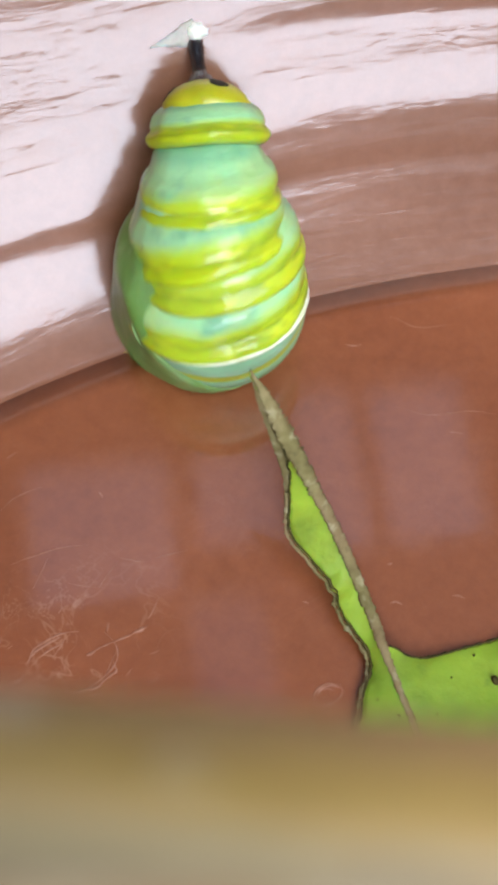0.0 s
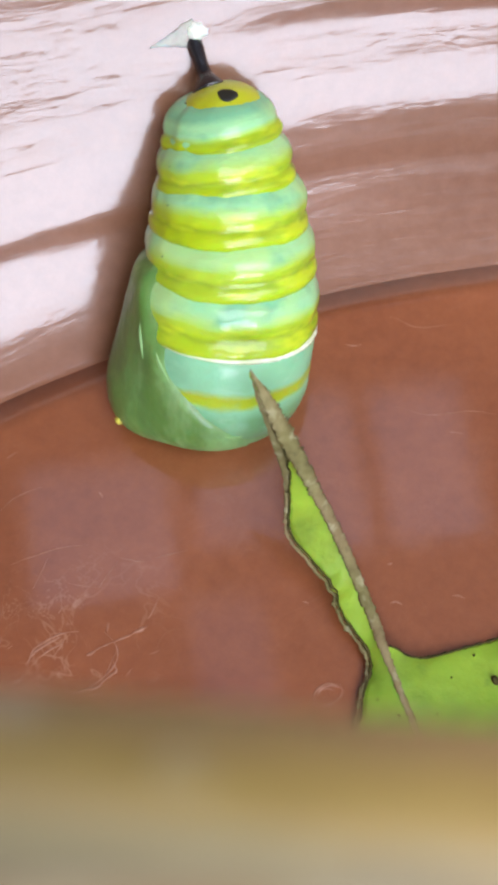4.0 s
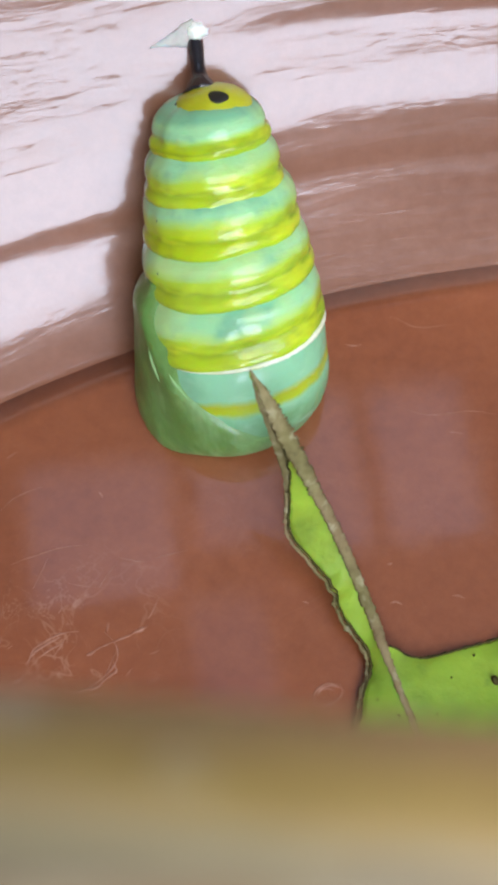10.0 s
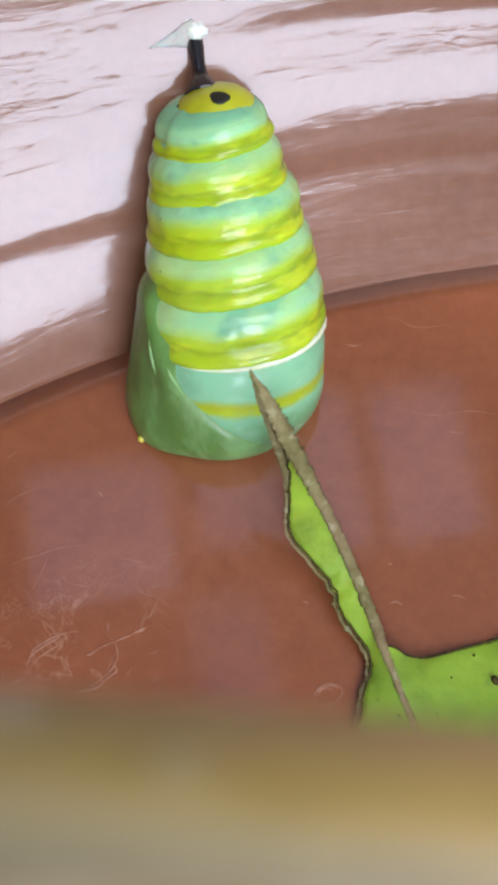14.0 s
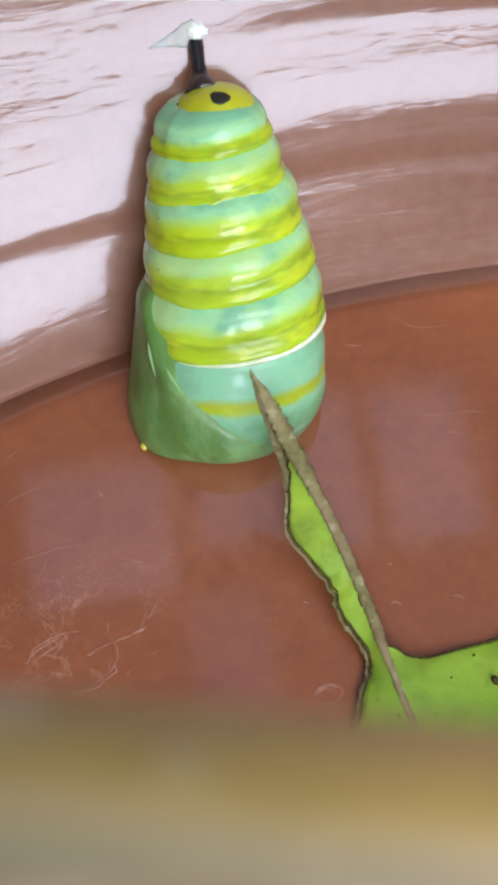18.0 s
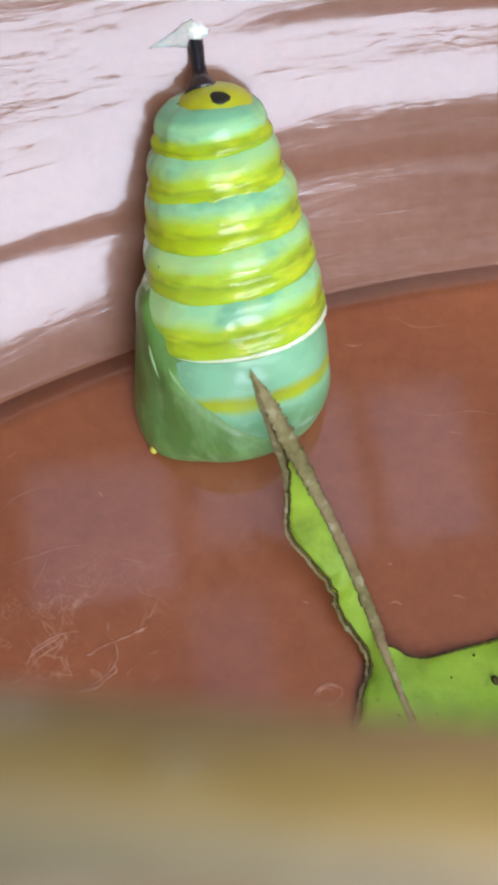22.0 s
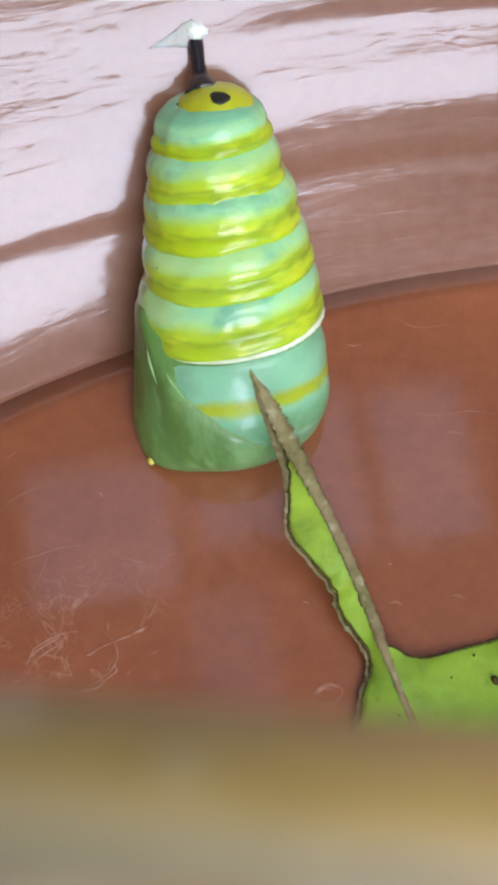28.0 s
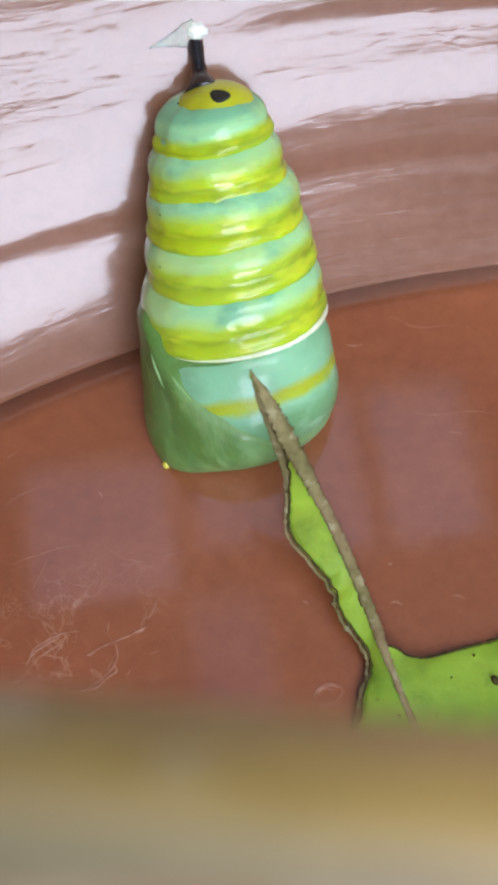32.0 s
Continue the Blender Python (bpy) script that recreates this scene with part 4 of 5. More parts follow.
# ---------- movement ----------
def motions():
    # seconds; turn about its length; then the cap, the five rings and the head end: mm from the pad across, out and up, and degrees by which its top leans to the side and towards the viewer
    rows = [
        (0, 0, 0.86, -3.12, -3.23, 0, -20, 0.95, -3.97, -5.35, -4, -17, 1.05, -5.39, -9.06, -5, 1, 1.02, -5.95, -11.72, -12, 2, 1.53, -5.2, -13.04, -10, 11, 1.27, -4.21, -15.68, -8, 21, 1.21, -4.78, -14.33, -2, 46),
        (0.1, 0, 1.24, -2.97, -3.02, -10, -17, 1.61, -3.73, -4.99, -10, -16, 2.02, -5.04, -8.25, -7, -2, 1.92, -6.18, -10.64, -11, -11, 1.72, -5.99, -11.89, 0, 0, 0.82, -5.42, -14.33, 11, 12, 1.62, -5.79, -13.66, 28, 34),
        (0.2, 0, 1.67, -2.96, -2.94, -38, -25, 2.67, -4.02, -4.69, -27, -23, 3.25, -5.03, -7.93, -3, 4, 2.77, -5.81, -10.9, -3, 1, 1.91, -5.7, -12.43, 3, 1, 0.59, -5.81, -14.74, 12, 0, 0.55, -6.15, -15.36, 42, 8),
        (0.3, -5, 2.81, -2.85, -3.17, -29, -22, 3.64, -3.92, -5.16, -22, -21, 4.55, -4.83, -8.23, -5, 4, 4.09, -5.74, -11.5, -5, 1, 2.62, -5.57, -13.29, 4, 5, 0.75, -5.6, -15.5, 14, 1, -0.34, -6.16, -17.04, 55, -1),
        (0.4, -10, 3.77, -2.79, -3.27, -41, -15, 4.97, -3.59, -5.23, -28, -14, 5.73, -4.3, -8.03, -9, 5, 5.12, -5.36, -11.44, -1, 0, 3.26, -5.59, -13.61, 9, 2, 1.18, -5.99, -16.16, 16, -1, 0.12, -6.65, -17.82, 52, -5),
        (0.5, -15, 3.77, -2.92, -2.9, -44, -6, 5.11, -3.42, -4.9, -27, -7, 5.68, -4.05, -7.28, -14, 2, 5.16, -5.18, -10.76, -1, -6, 3.1, -5.82, -13.27, 9, -2, 1.13, -6.43, -16.26, 13, -1, 0.24, -7.16, -18.06, 42, -8),
        (0.6, -38, 3.86, -2.91, -2.17, -44, -4, 5.27, -3.39, -4.26, -26, -6, 5.76, -3.99, -6.72, -13, 2, 5.26, -5.08, -10.27, -3, -7, 3.18, -5.89, -13.07, 8, -5, 1.28, -6.74, -16.33, 12, -3, 0.5, -7.55, -18.23, 36, -12),
        (0.8, -54, 3.82, -2.86, -1.9, -39, 3, 5.21, -3.19, -3.95, -25, -4, 5.74, -3.69, -6.24, -12, 0, 5.19, -4.61, -9.49, -2, -10, 3.04, -5.54, -12.52, 10, -9, 1.18, -6.55, -15.85, 14, -4, 0.7, -7.29, -17.49, 30, -11),
        (1, -58, 3.3, -2.82, -1.97, -39, 8, 4.72, -3.05, -3.85, -26, -3, 5.43, -3.43, -5.96, -15, -1, 5.02, -4.19, -8.91, -6, -12, 2.92, -5.25, -12.15, 11, -14, 1.18, -6.32, -15.59, 15, -6, 0.93, -6.96, -16.92, 23, -11),
        (1.1, -60, 3.16, -2.82, -2.06, -41, 5, 4.73, -3.08, -3.88, -29, -3, 5.37, -3.47, -5.97, -12, -1, 4.86, -4.17, -8.82, -2, -11, 3.16, -5.12, -11.9, 10, -9, 1.3, -5.86, -15.27, 15, 1, 1, -6.47, -16.7, 21, -7),
        (1.2, -62, 2.88, -2.84, -2.6, -33, 1, 4.21, -3.16, -4.41, -26, -6, 5.11, -3.58, -6.3, -17, -3, 4.93, -4.28, -8.86, -7, -12, 3.88, -5.15, -11.6, 7, -6, 2.11, -5.43, -14.73, 12, 5, 1.82, -6.01, -16.27, 17, -5),
        (1.3, -50, 0.78, -2.72, -3.21, -4, 6, 1.27, -2.82, -5.15, -7, -2, 2.06, -3.22, -7.26, -13, -2, 2.07, -3.97, -10.23, -10, -12, 1.96, -5.14, -13.45, -4, -11, 1.11, -6.31, -17.27, -3, -3, 1.29, -7.25, -19.4, -8, -17),
        (1.4, -85, 0.1, -2.78, -3.46, -8, 4, 0.66, -2.97, -5.62, -13, -2, 1.55, -3.54, -8.07, -17, 1, 2.54, -4.35, -11.26, -20, -7, 3.39, -5.34, -14.23, -17, -15, 3.72, -6.73, -17.45, -15, -11, 4.16, -7.87, -19.71, -21, -25),
        (1.5, -50, -0.7, -2.9, -3.82, -2, -2, -0.5, -3.3, -5.91, -6, -7, -0.08, -4.1, -8.34, -8, -1, 1.11, -5.18, -11.24, -15, -8, 2.01, -5.7, -13.62, -15, 0, 2.22, -5.51, -16.42, -13, 9, 2.43, -5.95, -17.68, -16, 1),
        (1.6, 27, 0.18, -2.87, -3.76, -4, 1, 0.42, -3.25, -5.81, -5, -7, 0.77, -4.03, -8.05, -7, -3, 1.62, -5.11, -10.73, -10, -11, 2.02, -5.86, -13, -4, -12, 1.5, -6.39, -15.6, 4, -4, 1.32, -7.19, -17.39, 10, -14),
        (1.7, 10, 0.95, -2.77, -3.44, -13, 7, 1.45, -2.94, -5.55, -11, -2, 1.89, -3.67, -8.11, -9, 0, 2.52, -4.85, -11.42, -9, -11, 2.9, -6.08, -14.51, -5, -18, 2.58, -7.76, -18.15, 1, -14, 2.47, -8.98, -20.48, 6, -28),
        (1.8, -26, 2.12, -2.81, -3.29, -18, 6, 2.78, -3.07, -5.48, -14, -3, 3.32, -3.7, -7.62, -13, -2, 3.9, -4.57, -10.19, -11, -10, 4.12, -5.35, -12.56, -3, -8, 3.63, -5.75, -15.42, 6, 0, 3.4, -6.48, -17.19, 13, -11),
        (1.9, -45, 2, -2.79, -3.21, -16, 7, 2.53, -3.06, -5.35, -8, -4, 2.74, -3.65, -7.37, -5, -3, 2.69, -4.51, -9.78, -2, -12, 2.42, -5.26, -12.13, 6, -6, 1.47, -5.53, -15, 13, 3, 1.09, -6.19, -16.65, 20, -7),
        (2, 6, 2.21, -2.73, -3.35, -21, 10, 2.93, -2.87, -5.32, -14, -2, 3.49, -3.22, -7.44, -14, 2, 3.81, -3.92, -10.25, -14, -8, 4.15, -4.98, -13.2, -8, -7, 4.33, -6.09, -16.97, -3, -3, 4.34, -7.02, -19.1, 0, -17),
        (2.1, 8, 1.34, -2.84, -4.03, -15, 8, 1.81, -3.1, -6.05, -7, -4, 2.07, -3.57, -7.81, -7, -3, 2.11, -4.22, -9.92, -7, -9, 2.14, -3.9, -12.32, -1, 14, 1.75, -3.03, -15.24, 3, 28, 1.61, -3.12, -16.17, 9, 19),
        (2.2, -26, 0.97, -2.89, -4.05, -12, 6, 1.37, -3.22, -6.14, -6, -5, 1.65, -3.68, -8.18, -8, -1, 1.86, -4.35, -10.71, -10, -8, 2.24, -5.1, -13.15, -8, -5, 2.32, -5.43, -16.23, -4, 3, 2.27, -6.21, -18.23, 2, -11),
        (2.3, 5, 1.71, -2.92, -3.83, -10, 9, 2.05, -3.21, -6.09, -6, -3, 2.34, -3.69, -8.24, -8, -1, 2.69, -4.44, -10.79, -13, -9, 3.32, -5.06, -13.2, -11, -2, 3.68, -5.08, -16.22, -8, 8, 3.74, -5.75, -18.12, -3, -7),
        (2.4, 12, 1.35, -3.01, -4.11, -8, 5, 1.59, -3.41, -6.18, -3, -6, 1.68, -3.99, -8.08, -3, -4, 1.7, -4.73, -10.31, -4, -10, 1.9, -4.36, -12.64, -2, 15, 1.4, -3.16, -15.46, 2, 32, 1.13, -3.17, -16.67, 13, 19),
        (2.5, -8, 0.93, -3.02, -4.12, -11, 6, 1.33, -3.41, -6.34, -9, -4, 1.7, -3.95, -8.67, -9, 0, 2.18, -4.71, -11.56, -13, -8, 2.98, -5.54, -14.15, -12, -4, 3.22, -5.82, -17.41, -7, 6, 3.11, -6.54, -19.36, 5, -8),
        (2.6, -18, 0.86, -3.03, -4.18, -13, 7, 1.28, -3.4, -6.46, -9, -4, 1.6, -3.95, -8.63, -10, -3, 1.97, -4.62, -11.09, -14, -9, 2.68, -4.62, -13.5, -11, 9, 2.88, -3.84, -16.63, -7, 22, 2.85, -4.12, -18.15, 1, 8),
        (2.7, -12, 0.55, -3.03, -3.96, -13, 5, 0.83, -3.44, -6.05, -7, -7, 0.92, -4.08, -8.06, -6, -6, 0.87, -4.72, -10.27, -7, -11, 1.1, -4.48, -12.6, -2, 12, 0.66, -3.45, -15.74, 2, 27, 0.41, -3.59, -17.09, 11, 14),
        (2.8, 2, 1.1, -2.9, -3.58, -22, 13, 1.7, -3.02, -5.58, -16, 0, 2.16, -3.56, -7.93, -16, -3, 2.51, -4.31, -10.69, -18, -12, 3.26, -5.32, -13.48, -12, -10, 3.57, -6.56, -17.34, -8, -4, 3.6, -7.53, -19.5, -1, -18),
        (2.9, -15, 1.11, -2.89, -3.33, -23, 12, 1.63, -3.08, -5.34, -14, -2, 1.86, -3.76, -7.68, -12, -7, 1.74, -4.59, -10.3, -11, -15, 1.88, -5.59, -13.02, -2, -11, 1.31, -6.83, -16.87, 3, -4, 1.06, -7.78, -19, 11, -17),
        (3, 6, 1.09, -2.87, -3.14, -21, 12, 1.45, -3.05, -5.1, -10, -3, 1.42, -3.76, -7.39, -7, -10, 0.93, -4.56, -9.86, -6, -17, 0.75, -5.56, -12.49, 2, -13, -0.13, -6.96, -16.31, 7, -6, -0.42, -7.98, -18.48, 13, -20),
        (3.1, 4, 2.03, -2.77, -2.93, -24, 12, 2.62, -2.85, -4.94, -16, 0, 3.07, -3.54, -7.45, -19, -5, 3.13, -4.41, -10.21, -19, -15, 3.08, -5.63, -13.25, -8, -16, 2.64, -7.59, -17.4, -2, -12, 2.43, -8.75, -19.69, 10, -26),
        (3.2, -10, 2.34, -2.85, -2.59, -22, 0, 2.81, -3.24, -4.56, -12, -6, 3, -3.9, -6.8, -14, -4, 2.71, -4.43, -8.93, -11, -12, 1.93, -5.18, -11.22, 3, -11, 0.98, -5.99, -14.25, 9, -4, 0.44, -6.8, -16.06, 29, -13),
        (3.3, -30, 3.42, -2.68, -2.16, -68, 3, 5.33, -2.82, -3.17, -54, -3, 5.97, -3.6, -5.37, -24, -4, 5.39, -4.12, -7.52, -7, -11, 4.31, -4.69, -10.05, 2, -1, 3.42, -4.88, -13.4, 7, 8, 3.06, -5.27, -14.52, 29, 4),
        (3.4, -22, 3.88, -2.63, -2.28, -53, -2, 5.5, -2.84, -3.76, -39, -3, 5.82, -3.65, -6.25, -17, -2, 5.06, -4.18, -8.55, -5, -10, 3.5, -4.95, -11.29, 3, -6, 2.41, -5.63, -14.72, 7, 1, 2.01, -6.12, -15.92, 35, -1),
        (3.5, 5, 3.98, -2.57, -2.13, -46, -6, 5.53, -2.8, -3.84, -33, -3, 5.68, -3.71, -6.59, -14, -1, 4.8, -4.35, -9.08, -5, -11, 2.63, -5.36, -12, 7, -15, 1.05, -6.56, -15.3, 13, -10, 0.48, -7.22, -16.65, 49, -8),
        (3.9, 5, 2.03, -2.53, -3.42, -18, 6, 2.43, -2.75, -5.14, -12, 4, 2.66, -3.63, -7.7, -6, -2, 2.69, -4.38, -10.28, 1, -3, 2.42, -5.04, -12.92, 4, -1, 1.72, -5.54, -16.05, 10, 1, 1.79, -5.8, -16.35, 16, 5),
        (4.3, -10, 0.93, -2.57, -3.67, -10, 4, 1.06, -2.9, -5.56, -5, 3, 1.2, -3.75, -8.29, -4, 0, 1.39, -4.45, -11.07, -4, 0, 1.63, -4.97, -13.93, -8, 4, 1.98, -5.31, -17.34, -10, 6, 1.91, -5.53, -17.49, -11, 10),
        (4.7, 15, 1.5, -2.52, -3.52, -16, 7, 1.83, -2.7, -5.25, -10, 5, 2, -3.54, -7.81, -5, -1, 2, -4.29, -10.38, 1, -3, 1.78, -4.96, -13.01, 3, -2, 1.22, -5.47, -16.14, 7, 1, 1.29, -5.73, -16.42, 12, 4),
        (5.1, 0, 1.07, -2.55, -3.64, -13, 6, 1.31, -2.78, -5.43, -8, 4, 1.56, -3.55, -8.07, -7, 1, 1.84, -4.23, -10.72, -6, -1, 2.09, -5.01, -13.38, -9, -8, 2.38, -5.88, -16.55, -9, -9, 2.38, -6.31, -17.29, -9, -9),
        (5.5, 37, -0.28, -2.79, -3.35, -8, 10, -0.08, -3.01, -5.39, -7, -3, 0.27, -3.77, -8, -10, -4, 1.27, -4.57, -11.08, -14, -10, 2, -5.22, -13.3, -14, -5, 2.59, -6.12, -16.88, -7, -1, 2.19, -6.98, -18.92, 18, -14),
        (5.6, 5, 0.09, -2.9, -3.48, -9, 11, 0.3, -2.97, -5.56, -8, 0, 0.55, -3.66, -7.82, -10, -3, 1.41, -4.36, -10.23, -14, -8, 2.08, -3.72, -12.06, -10, 15, 2.61, -2.84, -14.91, -4, 26, 2.32, -3.01, -16.28, 13, 12),
        (5.7, -26, -0.25, -3.01, -3.83, -11, 7, 0.02, -3.08, -5.92, -10, 0, 0.27, -3.81, -8.25, -11, -1, 1.15, -4.53, -10.76, -16, -5, 2.05, -4.06, -12.73, -14, 14, 2.92, -3.3, -15.7, -8, 23, 2.85, -3.56, -17.14, 3, 9),
        (5.8, -18, -0.4, -3.12, -3.74, -13, 2, -0.14, -3.2, -5.72, -10, 0, -0, -3.83, -8.01, -9, 1, 0.72, -4.62, -10.49, -14, -4, 1.53, -4.3, -12.49, -11, 10, 2.23, -3.65, -15.44, -6, 18, 2.15, -3.98, -16.78, 4, 7),
        (5.9, -5, -0.72, -3.22, -3.88, -9, -1, -0.61, -3.28, -5.87, -7, 0, -0.45, -3.86, -8.23, -12, 3, 0.49, -4.63, -10.77, -20, -2, 1.61, -4.54, -12.84, -16, 7, 2.63, -4.2, -15.79, -11, 13, 2.7, -4.59, -17.05, -4, 4),
        (6, -7, -0.96, -3.35, -3.94, -3, -6, -1.13, -3.51, -6.03, -2, -1, -1.16, -4.15, -8.61, -9, 4, -0.35, -4.96, -11.47, -18, 0, 0.9, -5.15, -13.8, -16, 5, 2.21, -5.14, -16.9, -15, 10, 2.4, -5.56, -18.06, -15, 2),
        (6.1, -8, -0.8, -3.21, -3.89, -2, -7, -0.94, -3.45, -5.73, -2, -3, -0.85, -4.1, -8.15, -10, 2, -0.02, -4.81, -10.75, -19, 0, 1.13, -4.99, -12.97, -18, 4, 2.35, -4.96, -15.9, -17, 9, 2.5, -5.34, -16.85, -17, 4),
        (6.2, -6, -0.23, -3.05, -3.81, -3, -4, -0.34, -3.29, -5.65, -2, -1, -0.21, -3.97, -8.14, -10, 2, 0.61, -4.64, -10.75, -18, 0, 1.62, -4.91, -13.09, -18, 4, 2.72, -4.99, -16.1, -17, 8, 2.81, -5.33, -16.86, -17, 5),
        (6.3, 0, 0.19, -2.88, -3.83, -9, 0, 0.26, -3.11, -5.71, -5, 1, 0.35, -3.89, -8.25, -6, 0, 0.75, -4.62, -10.94, -9, -1, 1.25, -4.97, -13.49, -9, 4, 1.7, -5.09, -16.72, -7, 8, 1.7, -5.36, -17.18, -6, 8),
        (6.4, 0, 0.76, -2.71, -3.62, -9, 2, 0.85, -2.94, -5.36, -5, 2, 1.01, -3.67, -7.88, -7, 1, 1.42, -4.3, -10.45, -9, 0, 1.81, -4.69, -13.01, -9, 3, 2.16, -4.88, -16.17, -8, 6, 2.15, -5.14, -16.51, -6, 8),
        (6.5, 0, 1.01, -2.57, -3.65, -8, 4, 1.06, -2.89, -5.47, -4, 2, 1.25, -3.77, -8.12, -6, -1, 1.58, -4.52, -10.79, -7, -2, 1.84, -5.22, -13.52, -9, -1, 2.14, -5.76, -16.8, -9, 1, 2.09, -6.01, -17.04, -9, 5),
        (6.7, 0, 1.05, -2.58, -3.64, -12, 3, 1.23, -2.91, -5.42, -7, 2, 1.47, -3.75, -8.06, -7, 0, 1.77, -4.43, -10.72, -6, -1, 1.99, -5.16, -13.41, -7, -4, 2.17, -5.85, -16.64, -8, -3, 2.11, -6.09, -16.84, -8, 2),
        (7, 0, 0.96, -2.56, -3.57, -12, 5, 1.15, -2.81, -5.47, -7, 4, 1.41, -3.54, -8.24, -7, 4, 1.8, -4.11, -11.03, -7, 3, 2.13, -4.74, -13.85, -9, -3, 2.42, -5.48, -17.2, -10, -4, 2.41, -5.84, -17.8, -11, -3),
        (7.5, 0, 0.66, -2.59, -3.76, -4, 3, 0.53, -2.96, -5.64, -1, 2, 0.61, -3.78, -8.38, -4, 1, 0.99, -4.44, -11.16, -7, 1, 1.4, -4.97, -13.99, -11, 3, 1.91, -5.3, -17.4, -13, 7, 1.76, -5.5, -17.36, -15, 13),
        (8, 0, 1.06, -2.53, -3.66, -12, 7, 1.19, -2.72, -5.53, -7, 6, 1.44, -3.44, -8.24, -8, 3, 1.87, -4.08, -10.96, -8, 1, 2.21, -4.62, -13.77, -8, 3, 2.37, -4.96, -17.16, -6, 6, 2.34, -5.13, -16.98, -3, 13),
        (8.5, 0, 0.79, -2.58, -3.76, -6, 4, 0.66, -2.9, -5.65, -2, 3, 0.74, -3.7, -8.4, -4, 2, 1.08, -4.32, -11.18, -6, 1, 1.43, -4.85, -14.02, -9, 4, 1.74, -5.23, -17.42, -9, 6, 1.72, -5.48, -17.76, -9, 7),
        (9, 0, 0.92, -2.55, -3.77, -9, 6, 0.89, -2.8, -5.68, -5, 4, 1.02, -3.59, -8.43, -5, 2, 1.37, -4.28, -11.2, -6, 0, 1.69, -4.85, -14.05, -7, 3, 1.84, -5.3, -17.45, -6, 4, 1.87, -5.68, -18.3, -4, 1),
        (9.5, 0, 0.92, -2.56, -3.77, -9, 6, 0.88, -2.81, -5.68, -5, 4, 1.04, -3.57, -8.43, -6, 2, 1.44, -4.21, -11.21, -7, 1, 1.82, -4.75, -14.05, -8, 3, 2.05, -5.16, -17.46, -8, 5, 2.04, -5.44, -17.88, -7, 6),
        (10, 0, 0.96, -2.55, -3.66, -12, 5, 1.03, -2.8, -5.52, -7, 4, 1.26, -3.53, -8.23, -7, 3, 1.72, -4.1, -10.96, -8, 2, 2.13, -4.61, -13.75, -9, 3, 2.4, -4.96, -17.12, -9, 6, 2.33, -5.16, -17.14, -8, 11),
        (10.5, 0, 1.06, -2.53, -3.66, -12, 7, 1.13, -2.71, -5.52, -7, 6, 1.36, -3.43, -8.22, -8, 3, 1.82, -4.06, -10.92, -8, 1, 2.21, -4.6, -13.69, -9, 3, 2.42, -4.94, -17.06, -7, 6, 2.35, -5.1, -16.85, -5, 13),
        (11, 0, 1.05, -2.53, -3.66, -12, 7, 1.12, -2.71, -5.51, -7, 6, 1.37, -3.43, -8.19, -8, 3, 1.88, -4.05, -10.87, -9, 1, 2.32, -4.59, -13.63, -10, 2, 2.57, -4.9, -16.99, -8, 6, 2.49, -5.04, -16.6, -5, 15),
        (11.5, 0, 1.05, -2.53, -3.66, -12, 7, 1.13, -2.71, -5.52, -7, 6, 1.38, -3.43, -8.22, -8, 3, 1.89, -4.06, -10.9, -9, 1, 2.33, -4.6, -13.66, -10, 2, 2.57, -4.95, -17.02, -8, 6, 2.52, -5.12, -16.88, -5, 12),
        (12, 0, 1.09, -2.53, -3.66, -15, 7, 1.29, -2.71, -5.52, -10, 6, 1.58, -3.43, -8.22, -9, 3, 2.03, -4.06, -10.92, -7, 1, 2.41, -4.61, -13.69, -8, 2, 2.58, -4.98, -17.06, -6, 5, 2.56, -5.19, -17.16, -3, 9),
        (12.5, 0, 1.08, -2.53, -3.65, -14, 7, 1.21, -2.71, -5.5, -9, 6, 1.45, -3.42, -8.17, -8, 3, 1.85, -4.03, -10.85, -6, 1, 2.18, -4.57, -13.61, -7, 2, 2.29, -4.96, -16.93, -6, 4, 2.28, -5.22, -17.26, -4, 6),
        (13, 0, 0.82, -2.57, -3.66, -9, 4, 0.78, -2.88, -5.51, -5, 3, 0.93, -3.63, -8.22, -6, 2, 1.32, -4.19, -10.94, -7, 2, 1.74, -4.69, -13.71, -10, 3, 2.11, -5.1, -17.04, -12, 5, 2.13, -5.41, -17.63, -14, 4),
        (13.5, 0, 1.08, -2.54, -3.67, -14, 7, 1.22, -2.72, -5.55, -9, 6, 1.47, -3.44, -8.27, -8, 3, 1.86, -4.06, -10.99, -6, 1, 2.18, -4.6, -13.78, -7, 2, 2.27, -5.02, -17.15, -5, 4, 2.27, -5.29, -17.55, -3, 5),
        (14, 0, 1.08, -2.54, -3.67, -14, 7, 1.22, -2.72, -5.55, -9, 6, 1.48, -3.44, -8.27, -8, 3, 1.93, -4.06, -10.98, -7, 1, 2.3, -4.6, -13.76, -8, 2, 2.43, -5, -17.13, -5, 5, 2.42, -5.24, -17.37, -1, 7),
        (14.5, 0, 1.05, -2.53, -3.66, -12, 7, 1.13, -2.72, -5.53, -7, 6, 1.38, -3.43, -8.23, -8, 3, 1.9, -4.05, -10.9, -9, 1, 2.33, -4.6, -13.65, -10, 2, 2.55, -4.99, -16.99, -7, 5, 2.54, -5.23, -17.24, -4, 7),
        (16.5, 0, 0.92, -2.55, -3.66, -9, 6, 0.87, -2.8, -5.54, -5, 4, 1.05, -3.54, -8.24, -6, 2, 1.51, -4.15, -10.93, -8, 1, 1.94, -4.7, -13.67, -10, 2, 2.25, -5.08, -17.01, -9, 5, 2.22, -5.33, -17.3, -7, 7),
